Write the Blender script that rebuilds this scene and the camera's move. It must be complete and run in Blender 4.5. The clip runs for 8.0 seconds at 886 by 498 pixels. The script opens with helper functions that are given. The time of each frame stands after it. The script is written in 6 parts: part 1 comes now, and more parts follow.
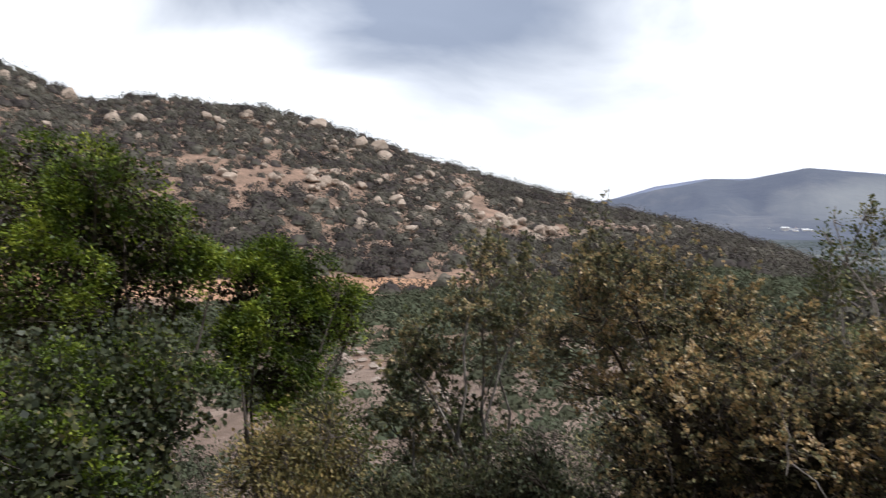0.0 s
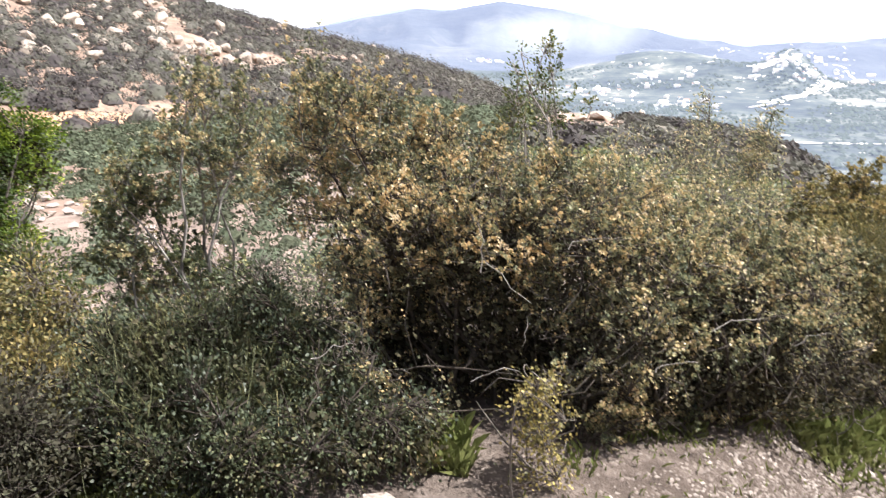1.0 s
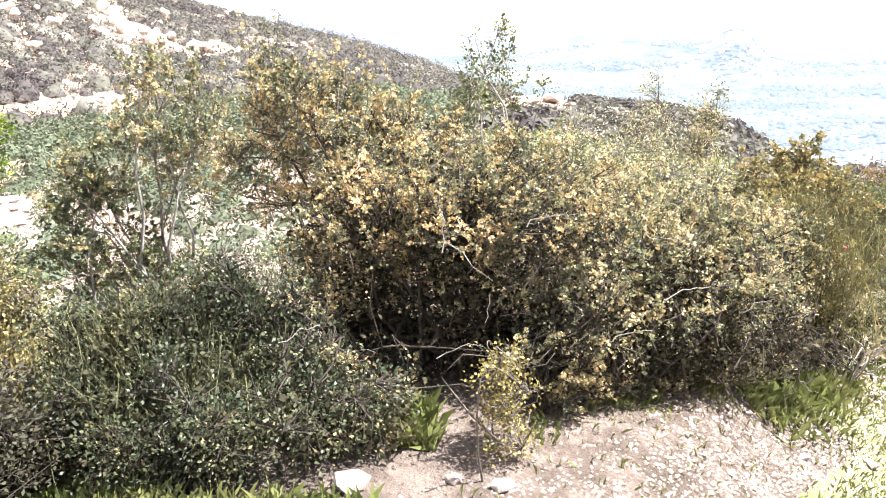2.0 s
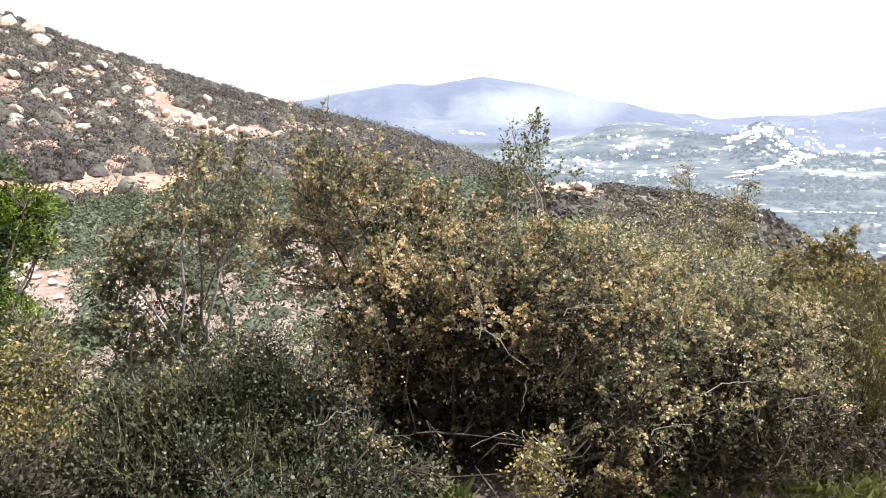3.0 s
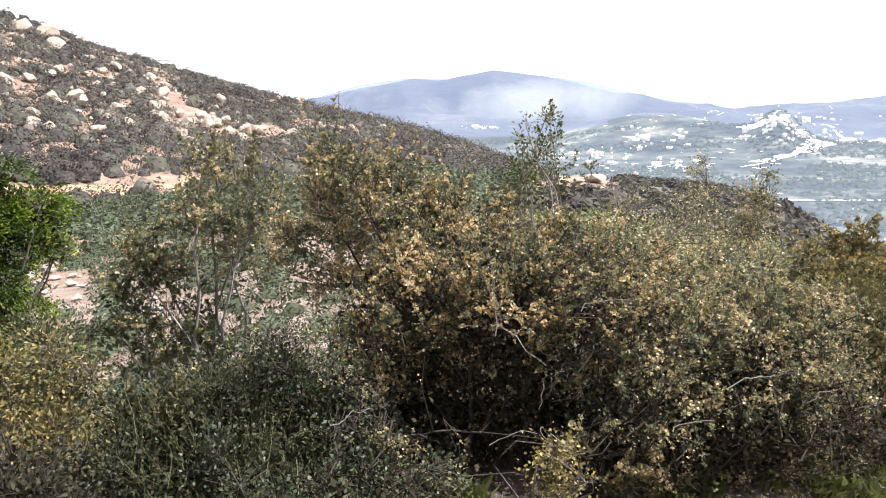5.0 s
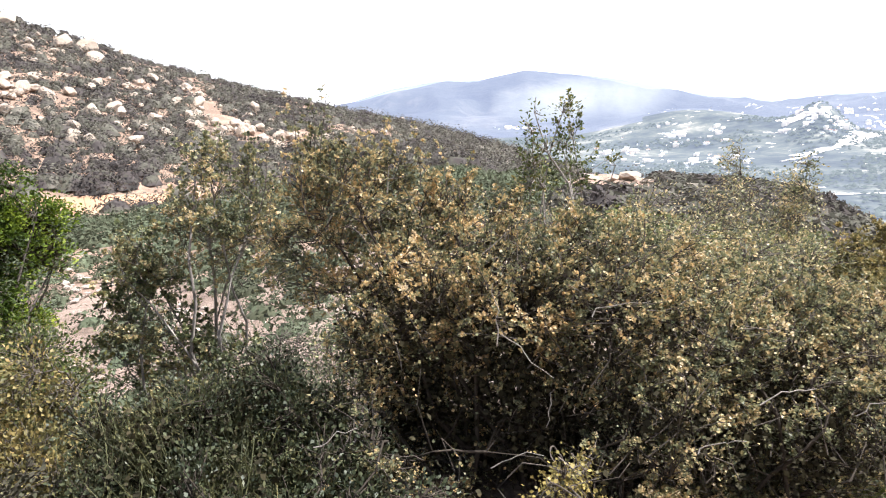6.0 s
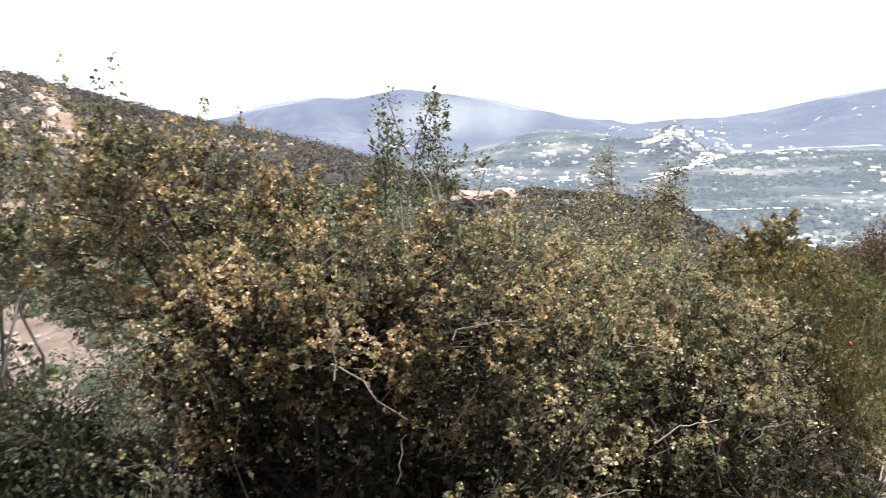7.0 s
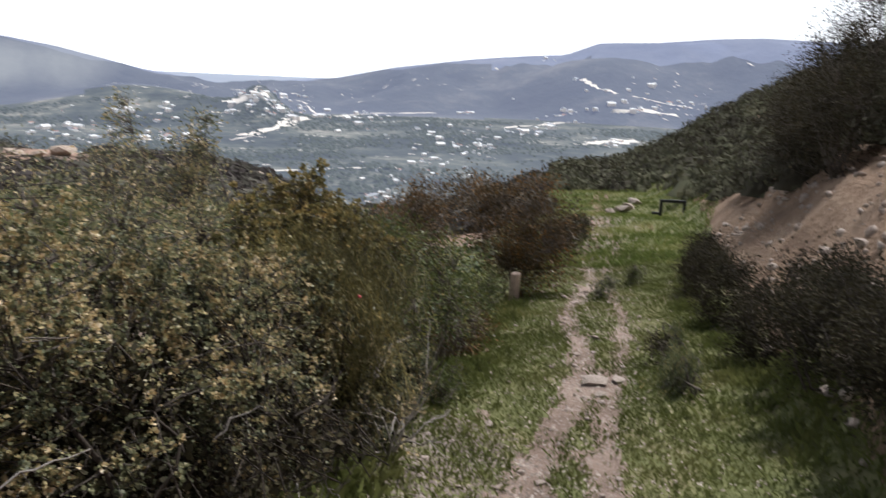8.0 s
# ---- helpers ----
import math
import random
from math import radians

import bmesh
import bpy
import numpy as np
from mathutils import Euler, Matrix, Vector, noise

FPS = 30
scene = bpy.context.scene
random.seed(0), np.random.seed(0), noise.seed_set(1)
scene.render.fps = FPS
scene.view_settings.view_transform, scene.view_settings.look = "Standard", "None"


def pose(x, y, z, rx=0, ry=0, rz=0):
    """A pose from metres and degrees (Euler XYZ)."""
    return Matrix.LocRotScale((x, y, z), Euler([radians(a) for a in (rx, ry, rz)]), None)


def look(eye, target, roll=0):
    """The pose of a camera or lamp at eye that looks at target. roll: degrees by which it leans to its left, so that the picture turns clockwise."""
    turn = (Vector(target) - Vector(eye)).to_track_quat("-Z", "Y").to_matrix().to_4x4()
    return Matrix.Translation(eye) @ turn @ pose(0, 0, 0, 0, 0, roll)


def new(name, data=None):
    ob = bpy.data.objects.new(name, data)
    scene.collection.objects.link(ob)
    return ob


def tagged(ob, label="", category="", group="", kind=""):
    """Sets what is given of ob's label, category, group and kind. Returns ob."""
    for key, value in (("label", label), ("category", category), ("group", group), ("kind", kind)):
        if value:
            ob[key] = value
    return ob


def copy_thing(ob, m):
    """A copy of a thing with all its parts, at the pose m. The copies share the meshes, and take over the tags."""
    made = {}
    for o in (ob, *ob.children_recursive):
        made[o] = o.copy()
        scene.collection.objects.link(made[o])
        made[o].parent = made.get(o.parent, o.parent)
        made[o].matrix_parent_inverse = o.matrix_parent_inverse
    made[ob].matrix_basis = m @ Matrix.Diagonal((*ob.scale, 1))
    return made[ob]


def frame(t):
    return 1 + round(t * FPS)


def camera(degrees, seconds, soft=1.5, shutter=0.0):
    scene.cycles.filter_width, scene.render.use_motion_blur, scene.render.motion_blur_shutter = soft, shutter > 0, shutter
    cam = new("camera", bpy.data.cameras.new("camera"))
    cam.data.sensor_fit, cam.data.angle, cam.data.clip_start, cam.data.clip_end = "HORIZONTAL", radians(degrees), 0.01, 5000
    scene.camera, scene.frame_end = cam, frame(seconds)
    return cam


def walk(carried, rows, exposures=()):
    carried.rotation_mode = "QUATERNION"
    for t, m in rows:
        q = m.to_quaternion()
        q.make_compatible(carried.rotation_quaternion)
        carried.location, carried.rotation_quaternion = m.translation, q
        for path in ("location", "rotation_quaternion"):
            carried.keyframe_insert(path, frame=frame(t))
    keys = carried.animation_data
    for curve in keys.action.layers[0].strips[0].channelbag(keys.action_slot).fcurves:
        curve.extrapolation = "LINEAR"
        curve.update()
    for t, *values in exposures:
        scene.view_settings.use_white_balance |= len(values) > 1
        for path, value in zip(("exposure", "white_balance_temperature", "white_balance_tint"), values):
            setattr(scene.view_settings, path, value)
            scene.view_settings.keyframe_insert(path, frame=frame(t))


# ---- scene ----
cam = camera(63.8, 8.0, soft=1.05, shutter=0.14)

# seconds, eye, then yaw to the left, pitch up and roll in degrees
PATH = [
    (0, 0.060, 0.200, 1.570, 27.12, -3.36, -0.92),
    (0.5, 0.058, 0.153, 1.556, 11.97, -9.22, 0.35),
    (1, 0.055, 0.092, 1.575, 4.17, -16.87, 0.64),
    (1.2, 0.059, 0.075, 1.573, 1.34, -18.84, 0.50),
    (2.3, 0.031, 0.019, 1.577, 0.61, -16.63, -0.12),
    (2.5, 0.020, 0.010, 1.583, 0.87, -14.50, 0.43),
    (3, 0.004, -0.010, 1.597, 2.87, -11.29, 0.64),
    (3.5, -0.000, 0.000, 1.600, 2.82, -11.01, 1.07),
    (4, -0.006, 0.013, 1.606, 3.33, -10.58, 0.58),
    (4.5, -0.001, 0.008, 1.607, 3.89, -12.15, -0.46),
    (4.7, -0.003, 0.007, 1.606, 4.06, -11.98, -0.44),
    (5.8, 0.084, 0.220, 1.542, 4.76, -11.44, -1.45),
    (6, 0.118, 0.286, 1.535, 6.95, -11.47, -2.17),
    (6.5, 0.192, 0.461, 1.514, 9.38, -13.24, -3.34),
    (6.8, 0.202, 0.656, 1.456, 2.21, -10.33, -1.38),
    (7, 0.207, 0.745, 1.415, -2.92, -10.36, -1.11),
    (7.2, 0.257, 0.896, 1.428, -8.51, -12.58, -0.36),
    (7.4, 0.328, 0.920, 1.395, -14.65, -11.19, -0.03),
    (7.5, 0.414, 0.926, 1.348, -17.56, -10.04, 0.02),
    (7.6, 0.486, 0.911, 1.346, -20.12, -8.74, 0.45),
    (7.8, 0.610, 1.075, 1.335, -27.16, -9.77, 2.08),
    (7.9, 0.727, 1.140, 1.282, -31.51, -11.06, 2.33),
    (8, 0.755, 1.129, 1.294, -35.54, -13.11, 2.47),
]


def pointed(x, y, z, yaw, pitch, roll):
    ahead = Vector((-math.sin(radians(yaw)) * math.cos(radians(pitch)), math.cos(radians(yaw)) * math.cos(radians(pitch)), math.sin(radians(pitch))))
    return look((x, y, z), Vector((x, y, z)) + ahead, roll)


EXPOSURE = [(t, e, 6080, 10) for t, e in (
    (0.0, -0.05), (0.2, -0.35), (0.5, -0.4), (0.8, 0.3), (1.0, 1.55), (1.2, 2.1), (2.3, 2.55), (2.5, 2.45), (2.8, 1.8), (3.2, 1.35),
    (4.7, 1.3), (6.0, 1.45), (6.5, 1.6), (6.8, 1.75), (7.0, 1.15), (7.4, 1.05), (7.6, 0.8), (7.8, 0.35), (8.0, 0.15))
]
walk(cam, [(row[0], pointed(*row[1:])) for row in PATH], EXPOSURE)

# ---- sky and sun ----
SUN_AZ, SUN_EL = -80.0, 64.0  # degrees to the left of +y, and up
world = bpy.data.worlds.new("sky")
scene.world = world
world.use_nodes = True
wn, wl = world.node_tree.nodes, world.node_tree.links
wn.clear()
w_out = wn.new("ShaderNodeOutputWorld")
w_bg = wn.new("ShaderNodeBackground")
w_sky = wn.new("ShaderNodeTexSky")
w_sky.sky_type, w_sky.sun_disc = "NISHITA", False
w_sky.sun_elevation, w_sky.sun_rotation = radians(SUN_EL), radians(-SUN_AZ)
w_sky.air_density, w_sky.dust_density = 1.0, 2.0
w_co = wn.new("ShaderNodeTexCoord")
w_noise = wn.new("ShaderNodeTexNoise")
w_noise.inputs["Scale"].default_value, w_noise.inputs["Detail"].default_value = 2.2, 6.0
w_noise.inputs["Distortion"].default_value = 0.4
w_ramp = wn.new("ShaderNodeValToRGB")
w_ramp.color_ramp.elements[0].position, w_ramp.color_ramp.elements[1].position = 0.30, 0.62
w_map = wn.new("ShaderNodeMapping")
w_map.inputs["Scale"].default_value = (1.0, 1.0, 2.4)
w_map.inputs["Location"].default_value = (0.35, 0.1, 0.0)
wl.new(w_co.outputs["Generated"], w_map.inputs["Vector"])
wl.new(w_map.outputs["Vector"], w_noise.inputs["Vector"])
# a broad grey-bellied cloud over the boulder hill
w_dot = wn.new("ShaderNodeVectorMath")
w_dot.operation = "DISTANCE"
w_dot.inputs[1].default_value = (-0.285, 0.521, 0.385)
w_sq = wn.new("ShaderNodeVectorMath")
w_sq.operation = "MULTIPLY"
w_sq.inputs[1].default_value = (0.62, 0.62, 1.3)
wl.new(w_co.outputs["Generated"], w_sq.inputs[0])
wl.new(w_sq.outputs[0], w_dot.inputs[0])
w_edge = wn.new("ShaderNodeMath")
w_edge.operation = "MULTIPLY_ADD"
w_edge.inputs[1].default_value, w_edge.inputs[2].default_value = 0.34, -0.17
wl.new(w_noise.outputs["Fac"], w_edge.inputs[0])
w_sum = wn.new("ShaderNodeMath")
w_sum.operation = "ADD"
wl.new(w_dot.outputs["Value"], w_sum.inputs[0])
wl.new(w_edge.outputs[0], w_sum.inputs[1])
w_belly = wn.new("ShaderNodeMapRange")
w_belly.inputs["From Min"].default_value, w_belly.inputs["From Max"].default_value = 0.10, 0.25
w_belly.inputs["To Min"].default_value, w_belly.inputs["To Max"].default_value = 0.0, 1.0
wl.new(w_sum.outputs[0], w_belly.inputs["Value"])
w_cloud = wn.new("ShaderNodeMix")
w_cloud.data_type = "RGBA"
w_cloud.inputs[6].default_value, w_cloud.inputs[7].default_value = (10.0, 11.2, 13.8, 1), (31.0, 31.0, 31.1, 1)
wl.new(w_belly.outputs[0], w_cloud.inputs[0])
w_mix = wn.new("ShaderNodeMix")
w_mix.data_type = "RGBA"
wl.new(w_noise.outputs["Fac"], w_ramp.inputs[0])
w_cover = wn.new("ShaderNodeMapRange")
w_cover.inputs["To Min"].default_value, w_cover.inputs["To Max"].default_value = 0.72, 1.0
wl.new(w_ramp.outputs[0], w_cover.inputs["Value"])
# the clouds are thinner overhead
w_sep = wn.new("ShaderNodeSeparateXYZ")
wl.new(w_co.outputs["Generated"], w_sep.inputs[0])
w_high = wn.new("ShaderNodeMapRange")
w_high.inputs["From Min"].default_value, w_high.inputs["From Max"].default_value = 0.25, 0.62
w_high.inputs["To Min"].default_value, w_high.inputs["To Max"].default_value = 1.0, 0.04
wl.new(w_sep.outputs["Z"], w_high.inputs["Value"])
w_all = wn.new("ShaderNodeMath")
w_all.operation = "MULTIPLY"
wl.new(w_cover.outputs[0], w_all.inputs[0])
wl.new(w_high.outputs[0], w_all.inputs[1])
wl.new(w_all.outputs[0], w_mix.inputs[0])
wl.new(w_sky.outputs[0], w_mix.inputs[6])
wl.new(w_cloud.outputs[2], w_mix.inputs[7])
wl.new(w_mix.outputs[2], w_bg.inputs["Color"])
w_bg.inputs["Strength"].default_value = 0.045
wl.new(w_bg.outputs[0], w_out.inputs["Surface"])

sun = new("sun", bpy.data.lights.new("sun", "SUN"))
sun.data.energy, sun.data.angle, sun.data.color = 5.0, radians(0.8), (1.0, 0.97, 0.92)
_sd = Vector((-math.sin(radians(SUN_AZ)) * math.cos(radians(SUN_EL)), math.cos(radians(SUN_AZ)) * math.cos(radians(SUN_EL)), math.sin(radians(SUN_EL))))
sun.matrix_world = look(_sd * 50, (0, 0, 0))

# ---- materials ----


def material(name):
    m = bpy.data.materials.new(name)
    m.use_nodes = True
    nt = m.node_tree
    nt.nodes.clear()
    return m, nt.nodes, nt.links


def ramp_node(nodes, stops):
    r = nodes.new("ShaderNodeValToRGB")
    els = r.color_ramp.elements
    while len(els) < len(stops):
        els.new(0.5)
    for e, (p, c) in zip(els, stops):
        e.position, e.color = p, (*c, 1)
    return r


def noise_node(nodes, links, scale, detail=4.0, rough=0.6, vec=None):
    n = nodes.new("ShaderNodeTexNoise")
    n.inputs["Scale"].default_value, n.inputs["Detail"].default_value, n.inputs["Roughness"].default_value = scale, detail, rough
    if vec is not None:
        links.new(vec, n.inputs["Vector"])
    return n


def leaf_material(name, stops, grain=0.55, patch=1.6, translucent=0.3, rough=0.5, gloss=0.3, tuft=None):
    """Leaves: every leaf its own shade, with patches of a second shade through the crown. tuft: how finely the shade changes from sprig to sprig."""
    m, n, l = material(name)
    geo, co = n.new("ShaderNodeNewGeometry"), n.new("ShaderNodeTexCoord")
    big = noise_node(n, l, patch, 3.0, 0.6, co.outputs["Object"])
    add = n.new("ShaderNodeMath")
    add.operation = "MULTIPLY_ADD"
    add.inputs[1].default_value = grain
    l.new(geo.outputs["Random Per Island"], add.inputs[0])
    sub = n.new("ShaderNodeMath")
    sub.operation = "MULTIPLY_ADD"
    sub.inputs[1].default_value, sub.inputs[2].default_value = 1.7, -0.36 - grain / 2
    l.new(big.outputs["Fac"], sub.inputs[0])
    if tuft:
        fine = noise_node(n, l, tuft, 1.0, 0.5, co.outputs["Object"])
        both = n.new("ShaderNodeMath")
        both.operation = "MULTIPLY_ADD"
        both.inputs[1].default_value = 1.3
        less = n.new("ShaderNodeMath")
        less.operation = "SUBTRACT"
        less.inputs[1].default_value = 0.65
        l.new(fine.outputs["Fac"], both.inputs[0])
        l.new(sub.outputs[0], less.inputs[0])
        l.new(less.outputs[0], both.inputs[2])
        l.new(both.outputs[0], add.inputs[2])
    else:
        l.new(sub.outputs[0], add.inputs[2])
    r = ramp_node(n, stops)
    l.new(add.outputs[0], r.inputs[0])
    p = n.new("ShaderNodeBsdfPrincipled")
    p.inputs["Roughness"].default_value = rough
    p.inputs["Specular IOR Level"].default_value = gloss
    t = n.new("ShaderNodeBsdfTranslucent")
    mix = n.new("ShaderNodeMixShader")
    mix.inputs[0].default_value = translucent
    out = n.new("ShaderNodeOutputMaterial")
    l.new(r.outputs[0], p.inputs["Base Color"])
    l.new(r.outputs[0], t.inputs["Color"])
    l.new(p.outputs[0], mix.inputs[1])
    l.new(t.outputs[0], mix.inputs[2])
    l.new(mix.outputs[0], out.inputs["Surface"])
    return m


def rough_material(name, stops, scale=3.0, fine=40.0, rough=0.9, bump=0.3, dist=0.02, air=None, fog=None):
    """Soil, stone or bark: two scales of colour noise and a bump. air: the light scattered by kilometres of air before
    a backdrop, put in as an emitted glow. fog: patches where that haze glow is stronger.
    """
    m, n, l = material(name)
    co = n.new("ShaderNodeTexCoord")
    a = noise_node(n, l, scale, 6.0, 0.65, co.outputs["Object"])
    b = noise_node(n, l, fine, 5.0, 0.7, co.outputs["Object"])
    mixv = n.new("ShaderNodeMath")
    mixv.operation = "MULTIPLY_ADD"
    mixv.inputs[1].default_value, mixv.inputs[2].default_value = 0.55, 0.0
    l.new(b.outputs["Fac"], mixv.inputs[0])
    add = n.new("ShaderNodeMath")
    add.operation = "MULTIPLY_ADD"
    add.inputs[1].default_value = 1.1
    l.new(a.outputs["Fac"], add.inputs[0])
    l.new(mixv.outputs[0], add.inputs[2])
    shift = n.new("ShaderNodeMath")
    shift.operation = "SUBTRACT"
    shift.inputs[1].default_value = 0.32
    l.new(add.outputs[0], shift.inputs[0])
    r = ramp_node(n, stops)
    l.new(shift.outputs[0], r.inputs[0])
    p = n.new("ShaderNodeBsdfPrincipled")
    p.inputs["Roughness"].default_value = rough
    p.inputs["Specular IOR Level"].default_value = 0.25
    l.new(r.outputs[0], p.inputs["Base Color"])
    bp = n.new("ShaderNodeBump")
    bp.inputs["Strength"].default_value, bp.inputs["Distance"].default_value = bump, dist
    l.new(b.outputs["Fac"], bp.inputs["Height"])
    l.new(bp.outputs[0], p.inputs["Normal"])
    out = n.new("ShaderNodeOutputMaterial")
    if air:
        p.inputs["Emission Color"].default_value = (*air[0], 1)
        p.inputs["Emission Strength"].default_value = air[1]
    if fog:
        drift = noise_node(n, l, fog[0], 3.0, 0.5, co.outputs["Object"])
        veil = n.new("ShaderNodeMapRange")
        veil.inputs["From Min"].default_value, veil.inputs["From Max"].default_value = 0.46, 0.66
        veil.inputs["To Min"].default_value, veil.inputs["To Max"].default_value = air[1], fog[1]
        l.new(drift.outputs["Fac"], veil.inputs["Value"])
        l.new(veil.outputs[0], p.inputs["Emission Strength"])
    l.new(p.outputs[0], out.inputs["Surface"])
    return m


OAK = leaf_material("scrub oak leaves", [(0.0, (0.045, 0.051, 0.030)), (0.26, (0.118, 0.121, 0.066)), (0.48, (0.245, 0.228, 0.115)), (0.68, (0.445, 0.32, 0.150)), (0.87, (0.64, 0.435, 0.20)), (1.0, (0.80, 0.67, 0.47))], grain=0.52, patch=4.5, translucent=0.38, rough=0.5, gloss=0.4, tuft=15.0)
OAK_PALE = leaf_material("dusty scrub oak leaves", [(0.0, (0.045, 0.052, 0.031)), (0.27, (0.120, 0.127, 0.070)), (0.51, (0.255, 0.248, 0.130)), (0.72, (0.445, 0.350, 0.170)), (0.88, (0.63, 0.455, 0.245)), (1.0, (0.80, 0.68, 0.48))], grain=0.52, patch=4.5, translucent=0.38, rough=0.5, gloss=0.4, tuft=15.0)
YELLOW = leaf_material("yellow leaves", [(0.0, (0.06, 0.062, 0.030)), (0.4, (0.20, 0.165, 0.052)), (0.8, (0.46, 0.350, 0.115)), (1.0, (0.60, 0.50, 0.28))], patch=3.0)
GOLDENOLIVE = leaf_material("golden olive leaves", [(0.0, (0.055, 0.052, 0.022)), (0.38, (0.145, 0.128, 0.050)), (0.70, (0.29, 0.225, 0.085)), (1.0, (0.46, 0.32, 0.13))], grain=0.4, patch=4.0, tuft=14.0)
OLIVE = leaf_material("olive leaves", [(0.0, (0.03, 0.045, 0.015)), (0.5, (0.09, 0.11, 0.035)), (0.8, (0.20, 0.18, 0.05)), (1.0, (0.33, 0.22, 0.07))], patch=2.0)
TOYON = leaf_material("toyon leaves", [(0.0, (0.040, 0.052, 0.026)), (0.34, (0.105, 0.122, 0.058)), (0.66, (0.25, 0.25, 0.115)), (1.0, (0.50, 0.38, 0.17))], grain=0.45, patch=3.0, tuft=14.0)
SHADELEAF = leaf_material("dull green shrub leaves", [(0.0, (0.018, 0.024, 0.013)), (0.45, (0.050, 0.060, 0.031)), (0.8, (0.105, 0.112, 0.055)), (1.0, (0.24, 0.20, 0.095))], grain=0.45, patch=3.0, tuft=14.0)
GREEN = leaf_material("bright green leaves", [(0.0, (0.020, 0.034, 0.006)), (0.40, (0.055, 0.085, 0.010)), (0.68, (0.145, 0.195, 0.016)), (1.0, (0.34, 0.38, 0.05))], grain=0.35, patch=3.2, translucent=0.3, tuft=9.0)
BROOM = leaf_material("broom stems", [(0.0, (0.028, 0.030, 0.017)), (0.5, (0.085, 0.088, 0.040)), (0.85, (0.19, 0.175, 0.075)), (1.0, (0.36, 0.28, 0.14))], patch=3.0, translucent=0.2)
DRYBROOM = leaf_material("dry broom stems", [(0.0, (0.045, 0.040, 0.022)), (0.4, (0.125, 0.112, 0.050)), (0.75, (0.24, 0.205, 0.075)), (1.0, (0.46, 0.35, 0.14))], patch=2.4, translucent=0.3)
BROWN = leaf_material("brown leaves", [(0.0, (0.024, 0.018, 0.010)), (0.42, (0.070, 0.048, 0.022)), (0.72, (0.16, 0.088, 0.030)), (1.0, (0.38, 0.18, 0.05))], grain=0.45, patch=2.0)
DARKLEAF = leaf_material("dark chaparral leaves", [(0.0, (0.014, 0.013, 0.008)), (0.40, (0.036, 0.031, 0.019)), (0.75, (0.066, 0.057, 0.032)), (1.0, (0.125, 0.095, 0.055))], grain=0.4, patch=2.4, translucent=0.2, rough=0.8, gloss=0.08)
BRUSH = leaf_material("slope brush leaves", [(0.0, (0.026, 0.023, 0.016)), (0.4, (0.060, 0.054, 0.038)), (0.7, (0.088, 0.090, 0.054)), (1.0, (0.16, 0.14, 0.09))], grain=0.35, patch=0.35, translucent=0.2, rough=0.85, gloss=0.08)
CHAPARRAL = leaf_material("hillside chaparral", [(0.0, (0.034, 0.031, 0.029)), (0.35, (0.082, 0.069, 0.066)), (0.6, (0.094, 0.090, 0.070)), (0.85, (0.155, 0.140, 0.118)), (1.0, (0.22, 0.19, 0.155))], grain=0.25, patch=0.16, translucent=0.2, rough=0.95, gloss=0.05, tuft=0.7)
SAGE = leaf_material("grey sage", [(0.0, (0.036, 0.040, 0.026)), (0.35, (0.074, 0.076, 0.048)), (0.6, (0.082, 0.096, 0.060)), (0.85, (0.125, 0.140, 0.088)), (1.0, (0.21, 0.19, 0.12))], grain=0.35, patch=0.5, translucent=0.15, rough=0.9, gloss=0.1)
GRASS = leaf_material("grass blades", [(0.0, (0.075, 0.090, 0.028)), (0.45, (0.125, 0.138, 0.043)), (0.75, (0.185, 0.182, 0.068)), (1.0, (0.27, 0.24, 0.11))], grain=0.12, patch=1.4, translucent=0.3, gloss=0.08)
DRYGRASS = leaf_material("dry clearing grass", [(0.0, (0.07, 0.10, 0.022)), (0.45, (0.15, 0.185, 0.05)), (0.75, (0.25, 0.26, 0.09)), (1.0, (0.40, 0.35, 0.17))], grain=0.3, patch=0.6, translucent=0.3, gloss=0.12)
TURF = rough_material("thatch and moss under grass", [(0.25, (0.075, 0.082, 0.028)), (0.5, (0.125, 0.128, 0.050)), (0.75, (0.21, 0.175, 0.098))], 2.4, 45, 0.95, 0.5, 0.01)
BARK = rough_material("bark", [(0.2, (0.045, 0.037, 0.030)), (0.8, (0.16, 0.132, 0.112))], 14, 90, 0.9, 0.4, 0.004)
DARKBARK = rough_material("dark bark", [(0.2, (0.018, 0.014, 0.010)), (0.8, (0.060, 0.046, 0.036))], 14, 90, 0.95, 0.4, 0.004)
DEADWOOD = rough_material("dead wood", [(0.2, (0.15, 0.13, 0.11)), (0.8, (0.34, 0.30, 0.27))], 20, 120, 0.85, 0.3, 0.003)
TRAIL_SOIL = rough_material("trail soil", [(0.15, (0.11, 0.076, 0.055)), (0.5, (0.23, 0.165, 0.13)), (0.85, (0.42, 0.325, 0.265))], 1.3, 30, 0.95, 0.9, 0.04)
# litter and gravel colour by the oaks, with some of their shade painted in
SHADED_LITTER_SOIL = rough_material("gravelly soil with leaf litter, partly darkened for shade", [(0.15, (0.055, 0.040, 0.031)), (0.5, (0.125, 0.093, 0.074)), (0.85, (0.26, 0.205, 0.17))], 5.0, 38, 0.95, 1.0, 0.04)
# browner pebbles for the same ground, part of that dark standing for shade
SHADED_PEBBLE = rough_material("brown pebbles, partly darkened for shade", [(0.15, (0.09, 0.07, 0.056)), (0.5, (0.18, 0.142, 0.118)), (0.9, (0.38, 0.33, 0.285))], 9, 60, 0.85, 0.5, 0.01)
